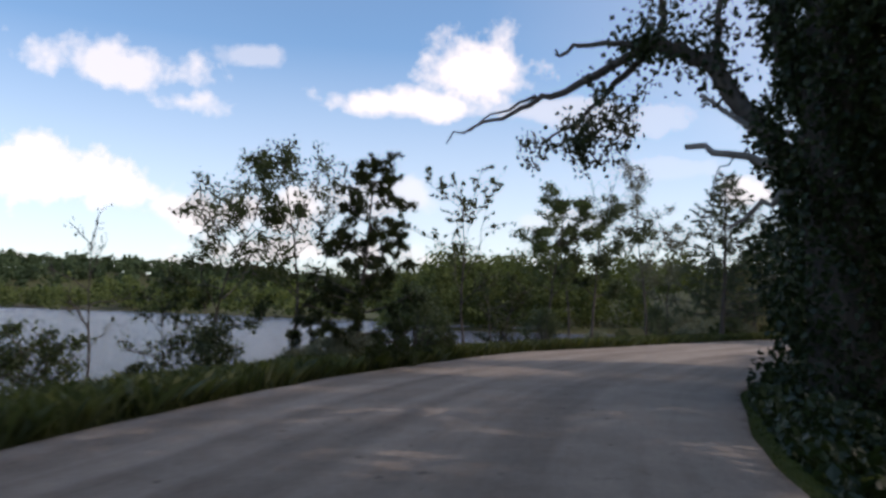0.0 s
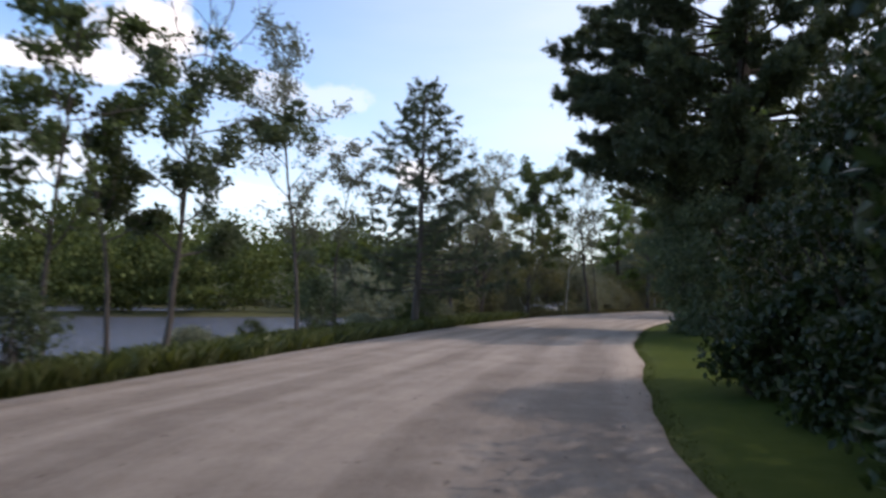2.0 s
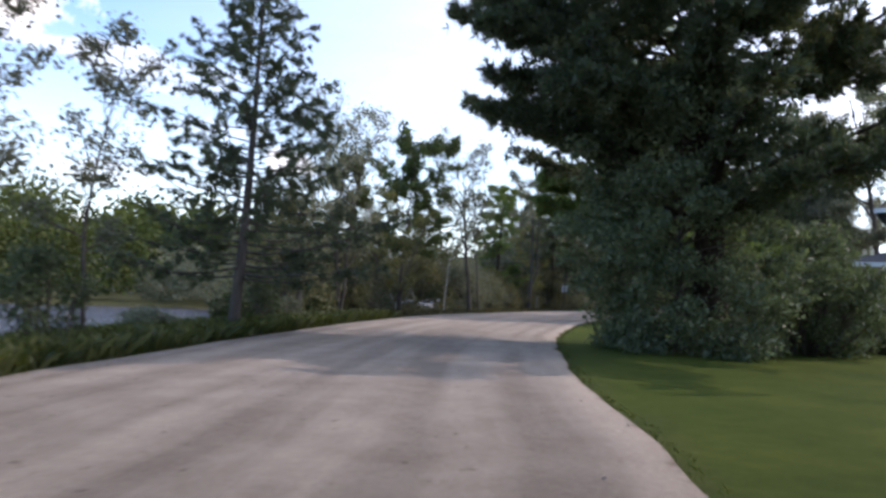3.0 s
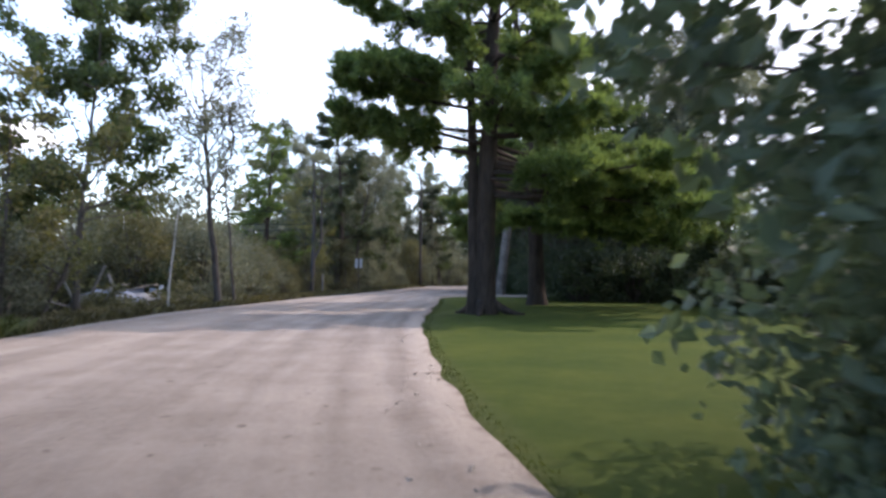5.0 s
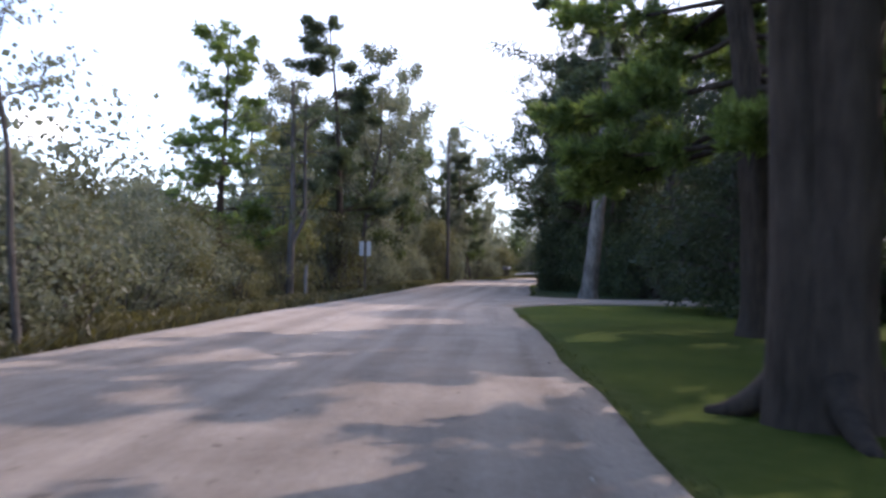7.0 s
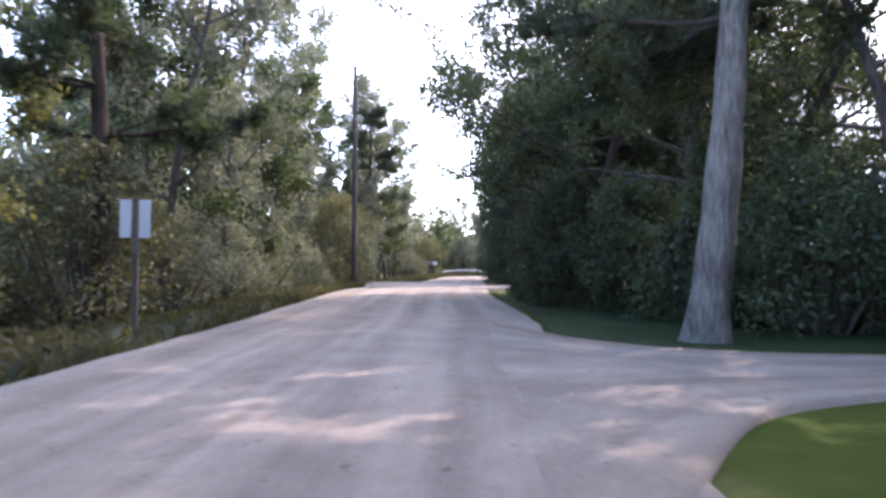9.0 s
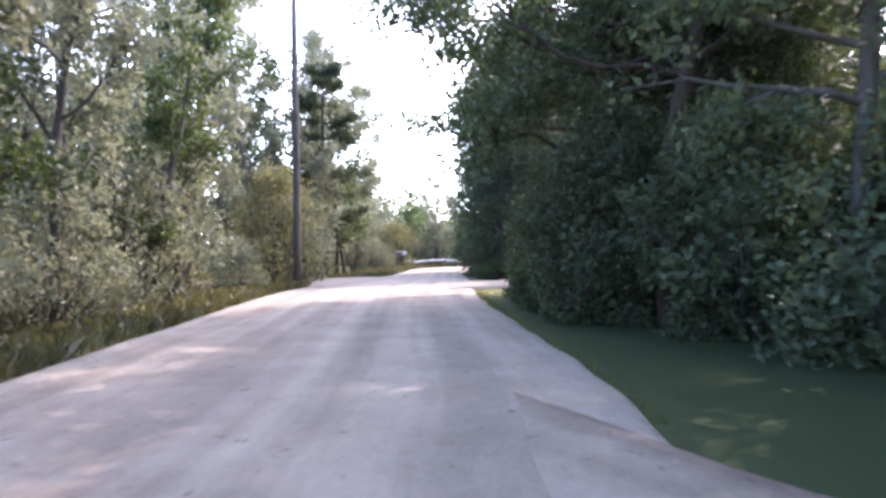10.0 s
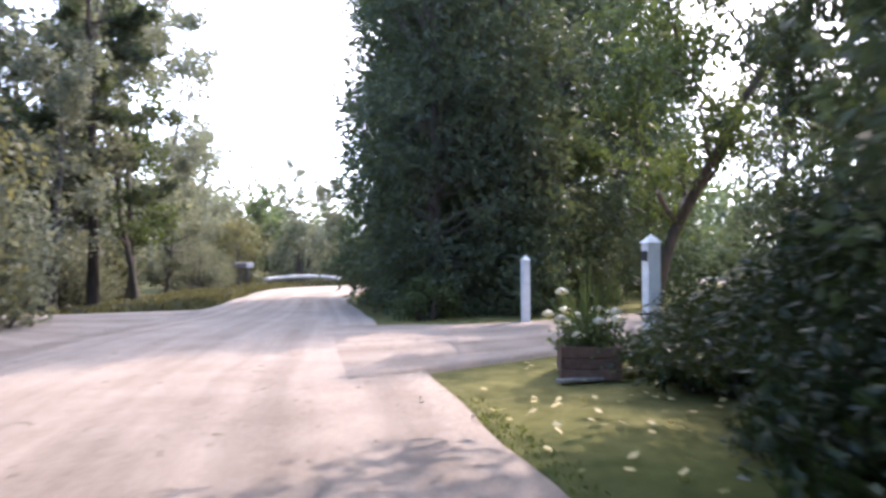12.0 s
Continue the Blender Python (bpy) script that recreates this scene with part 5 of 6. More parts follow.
def bare_pine(x, y, h):
    """Half-dead pine: two stems from one foot, short broken side limbs, a few tufts."""
    e = thing("bare_pine", x, y, gz(x, y))
    tagged(e, "half-dead pine with two grey stems and broken side limbs", "tree")
    rng = np.random.default_rng(180)
    crown = Geo()
    for top, r, az0 in (((0.05, 0.0, h), 0.15, 0.0), ((0.42, -0.22, h * 0.93), 0.1, 1.7)):
        g = Geo()
        k = np.linspace(0, 1, 22)
        side = np.clip((k - 0.3) / 0.12, 0, 1)
        line = np.stack([top[0] * side + 0.03 * np.sin(6 * k), top[1] * side + 0.03 * np.cos(5 * k), -0.3 + (top[2] + 0.3) * k], 1)
        g.tube(line, r * (1 - 0.6 * k), 10, lumpy=0.06)
        part("trunk", g, M_BARK, e, smooth=True)
        for i in range(13):
            f = 0.4 + 0.58 * (i + rng.random()) / 13
            a = az0 + i * 2.4
            p = along(line, f)
            ln = rng.uniform(0.5, 1.7)
            limb = wander(p, (math.cos(a), math.sin(a), rng.uniform(-0.1, 0.35)), ln, 6, rng, 0.16, 0.02)
            b_ = Geo()
            b_.tube(limb, np.linspace(0.035, 0.008, 7), 5)
            for u in (0.4, 0.65, 0.85):
                tw = wander(along(limb, u), rng.normal(size=3) + (math.cos(a), math.sin(a), 0), 0.4, 3, rng, 0.2)
                b_.tube(tw, np.linspace(0.01, 0.004, 4), 3)
                if rng.random() < 0.45:
                    q = tw[-1] + rng.normal(size=(16, 3)) * 0.12
                    needles(crown, q, np.tile((math.cos(a), math.sin(a), 0.3), (16, 1)), 0.2, 0.03, rng, 5, 1.0)
            part("dead_limb", b_, M_BARK, e, smooth=True)
    part("crown", crown, M_NEEDLE_DARK, e)


bare_pine(46.9, 67.3, 7.7)


def cable(a, b, sag, r=0.012):
    k = np.linspace(0, 1, 25)
    p = np.array(a)[None] + (np.array(b) - np.array(a))[None] * k[:, None]
    p[:, 2] -= sag * 4 * k * (1 - k)
    g = Geo()
    g.tube(p, np.full(25, r), 5)
    tagged(new("cable", g.mesh("cable", M_CABLE)), "black overhead cable strung from the pole", "cable", "overhead cables")


for z0, z1 in ((4.6, 4.9), (3.9, 4.0), (3.6, 3.3)):
    cable((46.9, 67.4, z0), (30.0, 76.0, z1), 0.25, 0.018)
for z0 in (8.6, 8.2):
    cable((70.15, 79.6, z0 + 0.9), (157, 138, z0 + 1.9), 1.2)


def road_sign():
    x, y = 50.2, 66.95
    e = thing("road_sign", x, y, gz(x, y), -50)
    tagged(e, "pair of narrow white panels on a dark post", "sign")
    g = Geo()
    g.box((-0.035, 0.0, -0.3), (0.035, 0.06, 2.08))
    part("post", g, M_POLE, e)
    for x0 in (-0.215, 0.055):
        p = bevel_box((x0, -0.02, 1.5), (x0 + 0.16, -0.004, 2.05), 0.004)
        bpart("panel", p, M_SIGN, e, "blank white metal panel")


road_sign()


def marker_post():
    x, y = 46.75, 66.25
    e = thing("marker_post", x, y, gz(x, y))
    tagged(e, "short weathered wooden post in the verge", "post")
    g = Geo()
    g.tube([(0, 0, -0.3), (0, 0, 0.5), (0.01, 0, 1.15)], [0.06, 0.058, 0.055], 8)
    part("post", g, M_DEADWOOD, e)


marker_post()


# ---- gateposts, planter, garden things ----
def gatepost(x, y, h, w, plaque):
    e = thing("gatepost", x, y, gz(x, y), 35)
    tagged(e, "white wooden gatepost with a pointed cap" + (" and a small black plaque" if plaque else ""), "gatepost", "gateposts")
    bpart("post", bevel_box((-w / 2, -w / 2, -0.2), (w / 2, w / 2, h - 0.1), 0.008), M_WHITE, e)
    bm = bmesh.new()
    bmesh.ops.create_cone(bm, cap_ends=True, segments=4, radius1=w * 0.86, radius2=0.01, depth=w * 0.6)
    bmesh.ops.rotate(bm, verts=bm.verts, cent=(0, 0, 0), matrix=Matrix.Rotation(math.pi / 4, 3, "Z"))
    bmesh.ops.translate(bm, verts=bm.verts, vec=(0, 0, h - 0.1 + w * 0.3))
    bpart("cap", bm, M_WHITE, e)
    if plaque:
        bpart("plaque", bevel_box((-0.06, w / 2 + 0.001, h - 0.3), (0.06, w / 2 + 0.015, h - 0.19), 0.003), M_BLACK, e, "small black plaque")


gatepost(76.05, 73.17, 1.2, 0.13, False)
gatepost(71.87, 70.66, 1.38, 0.15, True)


def planter():
    x, y = 70.55, 71.12
    e = thing("planter", x, y, gz(x, y), 15)
    tagged(e, "dark wooden planter with white flowers and tall grass", "planter")
    for k in range(3):
        z0 = 0.02 + 0.1 * k
        for lo, hi in (((-0.42, -0.27), (0.42, -0.23)), ((-0.42, 0.23), (0.42, 0.27)), ((-0.42, -0.228), (-0.38, 0.228)), ((0.38, -0.228), (0.42, 0.228))):
            bpart("board", bevel_box((*lo, z0), (*hi, z0 + 0.093), 0.006), M_STONE, e)
    s = Geo()
    s.box((-0.38, -0.23, 0.02), (0.38, 0.23, 0.27))
    part("soil", s, M_STONE, e, "dark soil")
    rng = np.random.default_rng(160)
    green = Geo()
    p = rng.normal(size=(1500, 3)) * (0.2, 0.13, 0.09) + (0, 0, 0.4)
    leaves(green, p, 0.06, rng)
    for k in range(18):
        c = rng.normal(size=3) * (0.25, 0.16, 0.06) + (0, -0.03, 0.58)
        bloom = Geo()
        u = np.linspace(-1, 1, 6)
        bloom.tube(c + np.stack([0 * u, 0 * u, 0.035 * u], 1), 0.048 * np.sqrt(1.02 - u**2), 9, lumpy=0.3)
        part("flower", bloom, M_PETAL, e, "white flower head")
    d = rng.normal(size=(40, 3)) * (0.25, 0.25, 0.05) + (0, 0, 1)
    needles(green, np.tile((0.02, 0, 0.3), (40, 1)) + rng.normal(size=(40, 3)) * 0.05, d, 0.8, 0.02, rng, 1, 0.1)
    part("foliage", green, M_LEAF_MAPLE, e)


planter()


def garden_urn():
    x, y = 57.6, 57.4
    e = thing("garden_urn", x, y, gz(x, y))
    tagged(e, "grey stone urn with white flowers on the lawn", "urn")
    g = Geo()
    g.tube([(0, 0, 0), (0, 0, 0.04), (0, 0, 0.08), (0, 0, 0.2), (0, 0, 0.3), (0, 0, 0.42), (0, 0, 0.5), (0, 0, 0.52)], [0.16, 0.16, 0.07, 0.06, 0.14, 0.2, 0.22, 0.16], 16)
    part("urn", g, M_TERRA, e, smooth=True)
    rng = np.random.default_rng(161)
    a, f = Geo(), Geo()
    leaves(a, rng.normal(size=(500, 3)) * (0.13, 0.13, 0.07) + (0, 0, 0.58), 0.06, rng)
    leaves(f, rng.normal(size=(260, 3)) * (0.06, 0.06, 0.03) + (0, 0, 0.72), 0.06, rng, 0.9)
    part("foliage", a, M_LEAF_DARK, e)
    part("flower", f, M_PETAL, e, "white blossom")


garden_urn()


def mailbox(x, y, white, turn):
    e = thing("mailbox", x, y, gz(x, y), turn)
    tagged(e, ("white" if white else "dark") + " metal mailbox on a wooden post", "mailbox", "mailboxes")
    g = Geo()
    g.box((-0.05, -0.05, -0.2), (0.05, 0.05, 0.95))
    part("post", g, M_POLE, e)
    bm = bmesh.new()
    n = 9
    prof = [(-0.1, 0.95)] + [(-0.1 * math.cos(math.pi * i / n), 1.08 + 0.1 * math.sin(math.pi * i / n)) for i in range(n + 1)] + [(0.1, 0.95)]
    a = [bm.verts.new((px_, -0.26, pz)) for px_, pz in prof]
    b_ = [bm.verts.new((px_, 0.26, pz)) for px_, pz in prof]
    for i in range(len(prof)):
        j = (i + 1) % len(prof)
        bm.faces.new((a[i], a[j], b_[j], b_[i]))
    bm.faces.new(a[::-1])
    bm.faces.new(b_)
    bpart("box", bm, M_SIGN if white else M_MAILBOX, e)


mailbox(91.0, 89.4, True, 60)
mailbox(90.2, 89.2, False, 58)


def guard_rail():
    x, y = 92.6, 87.6
    e = thing("guard_rail", x, y, gz(x, y), -35)
    tagged(e, "low bleached timber rail on the outside of the bend", "guard rail")
    for x_ in (-1.5, 0.0, 1.5):
        bpart("post", bevel_box((x_ - 0.08, 0.0, -0.3), (x_ + 0.08, 0.15, 0.34), 0.015), M_POLE, e)
    g = Geo()
    k = np.linspace(-1, 1, 13)
    g.tube(np.stack([1.8 * k, 0 * k + 0.06, 0.44 - 0.12 * k**2], 1), 0.1 + 0 * k, 8)
    part("rail", g, M_BARK_BIRCH, e, "bleached round rail", smooth=True)


guard_rail()


def loose_board():
    x, y = 70.05, 71.1
    e = thing("loose_board", x, y, gz(x, y) + 0.02, -48)
    tagged(e, "grey weathered board lying on the grass by the planter", "board")
    bpart("board", bevel_box((-0.22, -0.05, 0.0), (0.22, 0.05, 0.03), 0.006), M_DEADWOOD, e)


loose_board()


# ---- boat laid up beside the lane ----
def skiff(x, y, turn):
    e = thing("skiff", x, y, gz(x, y), turn)
    tagged(e, "small aluminium skiff with a blue tarp laid up in the brush", "boat")
    k = np.linspace(-1, 1, 15)
    beam = 0.68 * np.sqrt(np.clip(1 - ((k - 0.25).clip(0) / 0.76) ** 2, 0.002, 1)) * np.interp(k, [-1, 0], [0.86, 1])
    keel = 0.06 + 0.3 * (k.clip(0.2) - 0.2) ** 2
    prof = [(-1.0, 1.0), (-0.92, 0.45), (-0.62, 0.06), (0, 0), (0.62, 0.06), (0.92, 0.45), (1.0, 1.0)]
    rim = 0.58 + 0.12 * k.clip(0) ** 2
    rows = [[(2.0 * k[i], beam[i] * px_, keel[i] + (rim[i] - keel[i]) * pz) for px_, pz in prof] for i in range(15)]
    skin = [[(2.0 * k[i] * 0.985, beam[i] * px_ * 0.96, keel[i] + 0.03 + (rim[i] - keel[i] - 0.03) * pz) for px_, pz in prof] for i in range(15)]
    g = Geo()
    v = np.array(rows + skin).reshape(-1, 3)
    q = [(i * 7 + j, (i + 1) * 7 + j, (i + 1) * 7 + j + 1, i * 7 + j + 1) for i in range(14) for j in range(6)]
    q += [(105 + c_, 105 + b_, 105 + a_, 105 + d_) for a_, b_, c_, d_ in q]
    q += [(i * 7 + j, 105 + i * 7 + j, 105 + (i + 1) * 7 + j, (i + 1) * 7 + j) for i in range(14) for j in (0, 6)]
    q += [(j, j + 1, 105 + j + 1, 105 + j) for j in range(6)]
    g.add(v, q)
    part("hull", g, M_HULL, e, "dented white-grey aluminium hull", smooth=True)
    t = Geo()
    t.box((-2.0, -0.56, 0.1), (-1.95, 0.56, 0.6))
    part("transom", t, M_SIGN, e)
    for x0 in (-1.3, -0.2, 0.8):
        bpart("thwart", bevel_box((x0, -0.6, 0.42), (x0 + 0.26, 0.6, 0.46), 0.01), M_SEAT, e)
    for s_ in (-1, 1):
        o_ = Geo()
        o_.tube([(-1.5, 0.3 * s_, 0.62), (0.6, 0.45 * s_, 0.78), (1.1, 0.5 * s_, 0.82)], [0.02, 0.02, 0.02], 8)
        o_.box((1.05, 0.5 * s_ - 0.07, 0.8), (1.55, 0.5 * s_ + 0.07, 0.83))
        part("oar", o_, M_DEADWOOD, e, "bleached wooden oar")
    rng = np.random.default_rng(170)
    X, Y = np.meshgrid(np.linspace(-1.9, 0.1, 15), np.linspace(-0.85, 0.85, 13), indexing="ij")
    Z = 0.72 - 0.36 * np.abs(Y / 0.85) ** 2.4 - 0.12 * np.abs(X + 0.9) + rng.normal(size=X.shape) * 0.03
    top = np.stack([X, Y, Z], -1).reshape(-1, 3)
    c_ = Geo()
    q = [(i * 13 + j, (i + 1) * 13 + j, (i + 1) * 13 + j + 1, i * 13 + j + 1) for i in range(14) for j in range(12)]
    c_.add(np.r_[top, top - (0, 0, 0.012)], q + [(195 + d_, 195 + c2, 195 + b_, 195 + a_) for a_, b_, c2, d_ in q])
    part("tarp", c_, M_TARP, e, "creased faded blue tarp", smooth=True)


skiff(30.2, 56.8, 40)


def wood_scraps():
    """Bleached boards and poles leaning on and lying beside the boat, each a thing."""
    rng = np.random.default_rng(172)
    for k in range(13):
        x, y = 29.9 + rng.normal() * 0.9, 55.6 + rng.normal() * 0.35
        ln, leaning = rng.uniform(0.7, 1.6), k % 4 == 0
        e = thing("scrap_board", x, y, gz(x, y) + 0.02 + 0.012 * k)
        e.matrix_world = pose(x, y, gz(x, y) + 0.03 + 0.012 * k, 0, -62 if leaning else rng.uniform(-14, -4), rng.uniform(0, 360))
        tagged(e, "bleached scrap board lying beside the boat", "board", "scrap boards")
        bpart("board", bevel_box((0, -0.06, -0.015), (ln, 0.06, 0.015), 0.005), M_SCRAP if k % 3 else M_DEADWOOD, e)


wood_scraps()


# ---- house ----
def house():
    e = thing("house", 50.7, 42.3, gz(50.7, 42.3), math.degrees(math.atan2(0.384, 0.923)))
    tagged(e, "white two-storey house with a dark low roof and a porch", "house")
    W, D, H1, H2 = 8.4, 11.0, 3.8, 6.6

    def blk(name, lo, hi, mat, label="", parent=None):
        g = Geo()
        g.box(lo, hi)
        return part(name, g, mat, parent or e, label)

    # x runs away from the lane along one wall, y runs negative along the other
    blk("wall", (0, -D, 0), (W, 0, H2), M_SIDING, "white clapboard walls")
    for k in range(int(H2 / 0.18)):
        z = 0.3 + k * 0.18
        if z < H2 - 0.1:
            g = Geo()
            g.box((-0.018, -D - 0.018, z), (W, 0.018, z + 0.03))
            part("clapboard", g, M_SIDING, e)
    o = 0.6
    g = Geo()
    zt = H2 + 1.5
    v = [(-o, -D - o, H2), (W + o, -D - o, H2), (W + o, o, H2), (-o, o, H2), (3.0, -D + 3, zt), (W - 3.0, -D + 3, zt), (W - 3.0, -3, zt), (3.0, -3, zt)]
    v += [(x_, y_, z_ - 0.14) for x_, y_, z_ in v[:4]]
    g.add(v, [(0, 1, 5, 4), (1, 2, 6, 5), (2, 3, 7, 6), (3, 0, 4, 7), (4, 5, 6, 7), (11, 10, 9, 8)])
    part("roof", g, M_ROOF, e, "dark shingle hip roof")
    for lo, hi in (((-o - 0.02, -D - o, H2 - 0.2), (-o, o, H2 + 0.02)), ((-o, o, H2 - 0.2), (W + o, o + 0.02, H2 + 0.02)), ((-o, -D - o - 0.02, H2 - 0.2), (W + o, -D - o, H2 + 0.02))):
        blk("fascia", lo, hi, M_TRIM)
    for x_, y_ in ((-0.03, -0.12), (W - 0.12, -0.03 + 0.0), (-0.03, -D - 0.03)):
        blk("corner_board", (x_, y_, 0), (x_ + 0.16, y_ + 0.16, H2), M_TRIM)

    def window(c, z, w, h, face):
        lo, hi = ((-0.05, c - w / 2, z), (0.0, c + w / 2, z + h)) if face == "x" else ((c - w / 2, 0.0, z), (c + w / 2, 0.05, z + h))
        win = blk("window", lo, hi, M_TRIM, "white window frame")
        for k in (0, 1):
            z0 = z + 0.06 + k * (h / 2 - 0.02)
            z1 = z0 + h / 2 - 0.1
            if face == "x":
                blk("pane", (-0.058, c - w / 2 + 0.07, z0), (-0.052, c + w / 2 - 0.07, z1), M_GLASS, parent=win)
            else:
                blk("pane", (c - w / 2 + 0.07, 0.052, z0), (c + w / 2 - 0.07, 0.058, z1), M_GLASS, parent=win)
        for s in (-1, 1):
            m0 = c + s * (w / 2 + 0.17)
            if face == "x":
                blk("shutter", (-0.06, m0 - 0.16, z), (-0.02, m0 + 0.16, z + h), M_SHUTTER, "dark shutter", win)
            else:
                blk("shutter", (m0 - 0.16, 0.02, z), (m0 + 0.16, 0.06, z + h), M_SHUTTER, "dark shutter", win)

    for c in (-1.6, -4.2, -6.8, -9.4):
        window(c, 4.6, 0.95, 1.45, "x")
        window(c, 1.0, 0.95, 1.5, "x")
    for c in (1.6, 4.2, 6.6):
        window(c, 4.6, 0.9, 1.45, "y")
        window(c, 1.0, 0.9, 1.5, "y")
    # porch on the lane side
    pd = 3.4
    g = Geo()
    v = [(-pd, -D - 0.5, H1 - 0.25), (W * 0.75, 2.0, H1 - 0.25), (-pd, 2.0, H1 - 0.25), (0, -D, H1 + 0.55), (0, 0, H1 + 0.55), (W * 0.75, 0, H1 + 0.55), (0, -D - 0.5, H1 - 0.25)]
    vv = v + [(x_, y_, z_ - 0.16) for x_, y_, z_ in v]
    g.add(vv, [(0, 3, 4, 2), (2, 4, 5, 1), (0, 6, 3, 3), (9, 11, 10, 7), (9, 8, 12, 11), (0, 2, 9, 7), (2, 1, 8, 9)])
    part("porch_roof", g, M_ROOF, e, "low dark porch roof with a white edge")
    blk("porch_fascia", (-pd - 0.03, -D - 0.5, H1 - 0.43), (-pd, 2.03, H1 - 0.22), M_TRIM)
    blk("porch_fascia", (-pd, 2.0, H1 - 0.43), (W * 0.75, 2.03, H1 - 0.22), M_TRIM)
    blk("porch_floor", (-pd + 0.2, -D, 0.0), (0, 1.8, 0.35), M_TRIM)
    for y_ in (1.5, -1.2, -3.9, -6.6, -9.4):
        blk("porch_post", (-pd + 0.25, y_, 0.35), (-pd + 0.4, y_ + 0.15, H1 - 0.42), M_TRIM)
    blk("front_door", (-0.06, -5.95, 0.35), (-0.005, -5.0, 2.4), M_SHUTTER, "dark front door")


house()


# ---- grass ----
def blades(name, pts, h, w, mat, label, seed, lean=0.35):
    rng = np.random.default_rng(seed)
    pts = off_drives(pts)
    n = len(pts)
    z = ground_z(pts) - 0.02
    d = np.stack([rng.normal(size=n) * lean, rng.normal(size=n) * lean, np.ones(n)], 1)
    L = (h * rng.uniform(0.45, 1.2, n))[:, None]
    s = np.stack([rng.normal(size=n), rng.normal(size=n), np.zeros(n)], 1)
    s /= np.linalg.norm(s, axis=1, keepdims=True)
    p = np.c_[pts, z]
    bend = np.stack([rng.normal(size=n) * 0.25, rng.normal(size=n) * 0.25, np.full(n, -0.1)], 1)
    v = np.stack([p - s * w / 2, p + s * w / 2, p + d * L * 0.6 + s * w * 0.4, p + d * L + bend * L], 1)
    g = Geo()
    g.add(v.reshape(-1, 3), np.arange(4 * n).reshape(n, 4))
    tagged(new(name, g.mesh(name, mat)), label, "grass", kind="stuff")


def verge_points(line, lo, hi, n, near, far, seed, sign=1):
    rng = np.random.default_rng(seed)
    f = rng.uniform(lo, hi, n) * (len(line) - 2)
    i = f.astype(int)
    d = line[i + 1] - line[i]
    d /= np.linalg.norm(d, axis=1, keepdims=True)
    o = near + (far - near) * rng.random(n) ** 1.4
    patch = 0.5 + 0.5 * np.sin(f * 0.9) * np.sin(f * 0.23 + 2 * o)
    keep = rng.random(n) < 0.35 + 0.65 * patch
    return (line[i] + (f - i)[:, None] * (line[i + 1] - line[i]) + sign * np.stack([-d[:, 1], d[:, 0]], 1) * o[:, None])[keep]


blades("verge_grass", verge_points(EDGE_L, 0.1, 0.4, 60000, 0.1, 4.0, 201), 0.4, 0.015, M_GRASS, "tall rough grass on the lake verge", 202)
blades("verge_grass", verge_points(EDGE_L, 0.4, 0.57, 22000, 0.1, 3.4, 203), 0.26, 0.014, M_GRASS_SHADED, "rough brown-green grass under the brush, coloured darker for shade", 204)
blades("verge_grass", verge_points(EDGE_L, 0.57, 0.92, 28000, 0.1, 3.4, 207), 0.28, 0.014, M_GRASS_DRY, "rough yellow-green grass along the woods", 208)
blades("lawn_edge", verge_points(EDGE_R, 0.08, 0.52, 26000, -0.05, 0.22, 205, -1), 0.045, 0.008, M_TURF, "longer grass at the lane's right edge", 206)
blades("lawn_edge", verge_points(EDGE_R, 0.585, 0.68, 9000, -0.05, 0.25, 209, -1), 0.045, 0.008, M_TURF, "longer grass at the lane's shaded edge", 210)



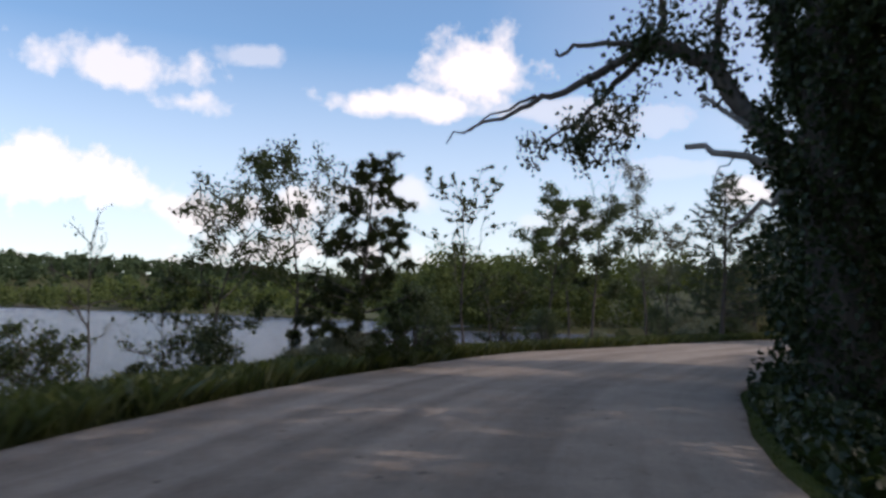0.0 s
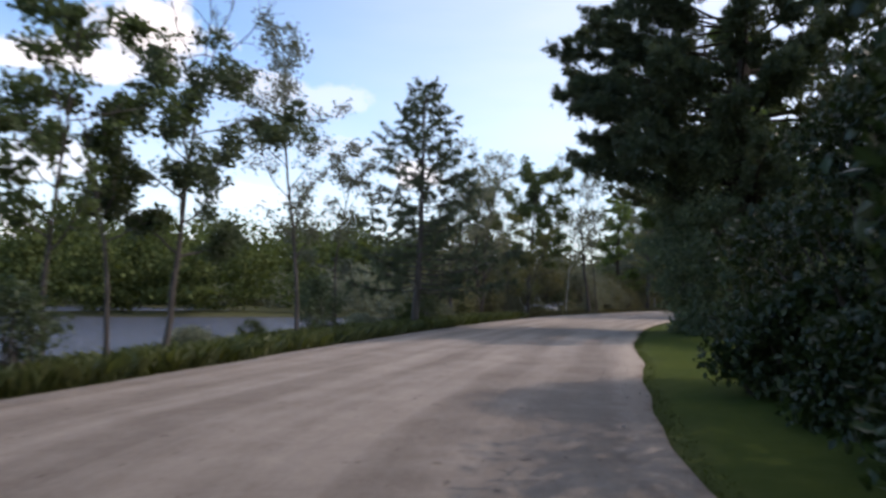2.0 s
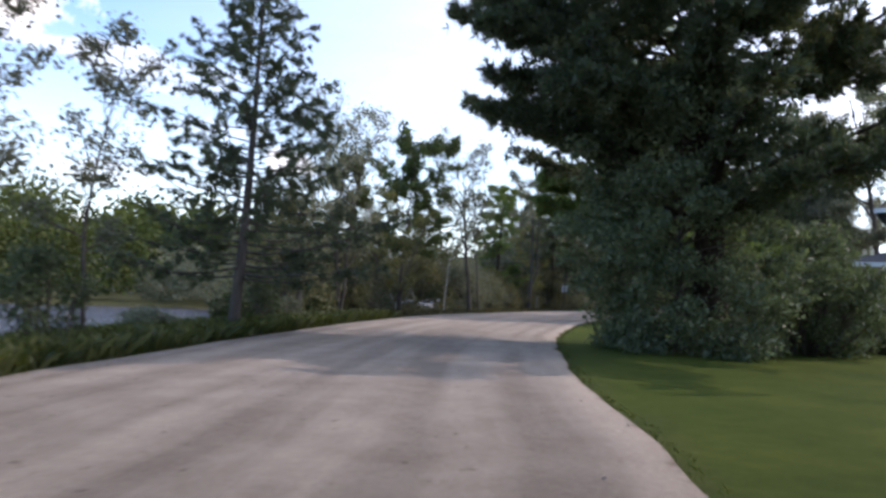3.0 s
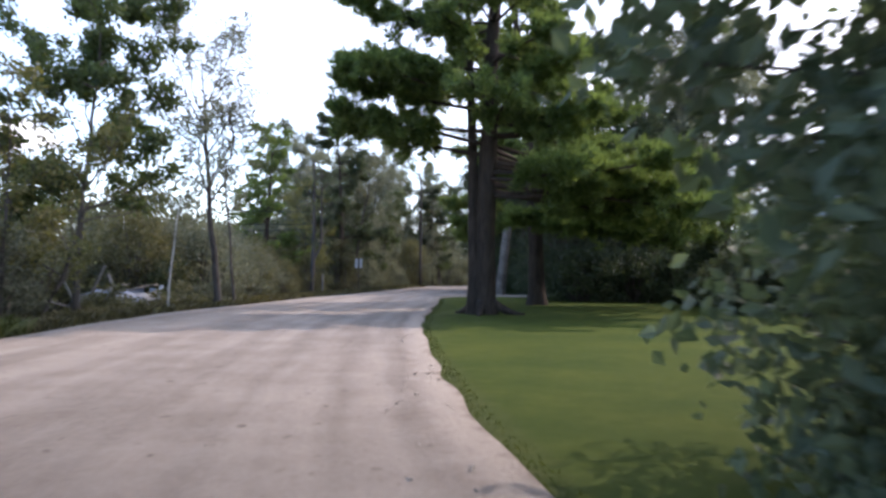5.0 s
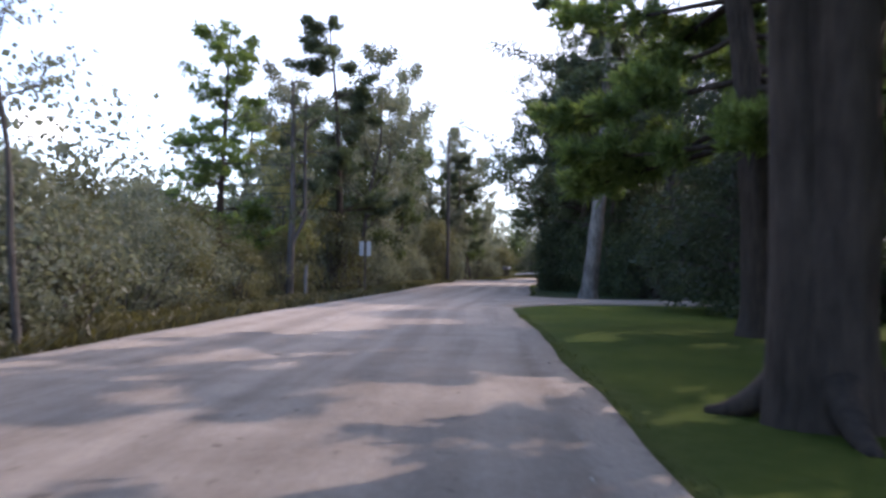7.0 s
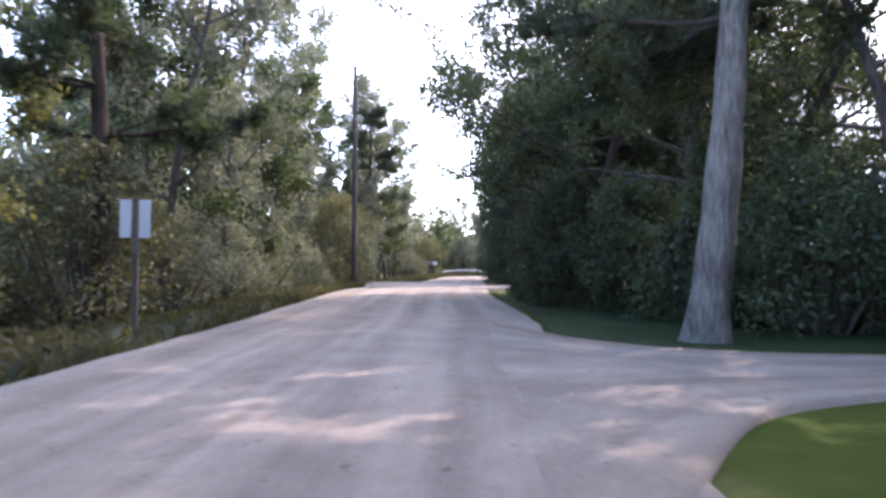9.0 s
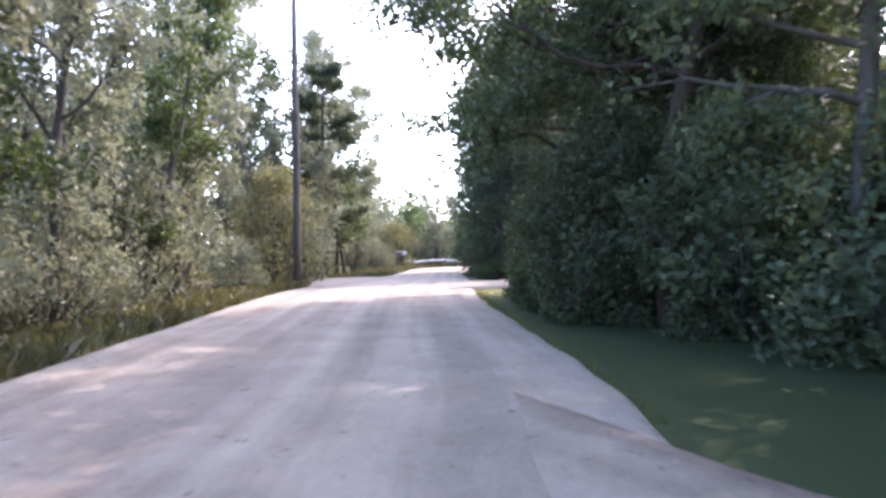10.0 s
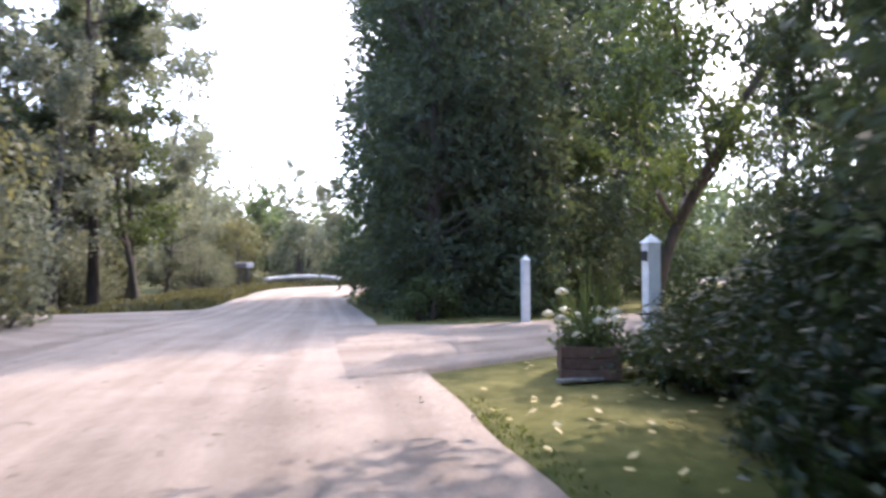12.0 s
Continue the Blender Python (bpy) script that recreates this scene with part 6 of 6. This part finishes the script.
def fallen_leaves():
    rng = np.random.default_rng(211)
    p = np.stack([rng.uniform(66.5, 71.0, 100), rng.uniform(69.8, 72.2, 100)], 1)
    d, _ = side_of(p, _cr)
    p = p[d < -0.1]
    g = Geo()
    c = np.c_[p, ground_z(p) + 0.045]
    a = rng.uniform(0, 6.28, len(p))
    d = np.stack([np.cos(a), np.sin(a), rng.normal(size=len(p)) * 0.25], 1) * 0.038
    w = np.stack([-np.sin(a), np.cos(a), rng.normal(size=len(p)) * 0.25], 1) * 0.027
    g.add(np.stack([c - d, c + w, c + d, c - w], 1).reshape(-1, 3), np.arange(4 * len(p)).reshape(-1, 4))
    tagged(new("fallen_leaves", g.mesh("fallen_leaves", M_LEAF_FALLEN)), "scattered yellow fallen leaves on the grass", "leaves", kind="stuff")


def ground_ivy():
    rng = np.random.default_rng(212)
    p = verge_points(EDGE_R, 0.06, 0.19, 26000, 0.2, 4.5, 213, -1)
    h = rng.random(len(p)) ** 2 * 0.4 * (0.5 + 0.5 * np.sin(p[:, 0] * 2.1) * np.sin(p[:, 1] * 1.7))
    g = Geo()
    leaves(g, np.c_[p, ground_z(p) + 0.02 + h], 0.11, rng, 0.85, -0.2)
    tagged(new("ground_ivy", g.mesh("ground_ivy", M_LEAF_IVY)), "dark ivy spreading over the shaded verge", "ivy", kind="stuff")


def pebbles():
    """Loose stones thrown to both edges of the lane."""
    rng = np.random.default_rng(214)
    g = Geo()
    for line, sign, lo, hi, n in ((EDGE_R, 1, 0.2, 0.8, 420), (EDGE_L, -1, 0.2, 0.8, 300)):
        p = verge_points(line, lo, hi, n, 0.0, 0.7, 220 + n, sign)
        for x, y in p:
            r = rng.uniform(0.008, 0.02)
            v = np.array([(a, b, c) for c in (-1, 1) for a, b in ((-1, -1), (1, -1), (1, 1), (-1, 1))], float)
            v = v * (1 + 0.3 * rng.normal(size=(8, 3))) * r * (1, 0.8, 0.6) * 0.7
            a = rng.uniform(0, 6.28)
            v = v @ np.array([(math.cos(a), math.sin(a), 0), (-math.sin(a), math.cos(a), 0), (0, 0, 1)])
            g.add(v + (x, y, 0.012 + r * 0.3), [(0, 3, 2, 1), (4, 5, 6, 7), (0, 1, 5, 4), (1, 2, 6, 5), (2, 3, 7, 6), (3, 0, 4, 7)])
    tagged(new("loose_stones", g.mesh("loose_stones", M_PEBBLE)), "loose pale stones along the lane's edges", "stones", kind="stuff")


pebbles()
ground_ivy()

fallen_leaves()
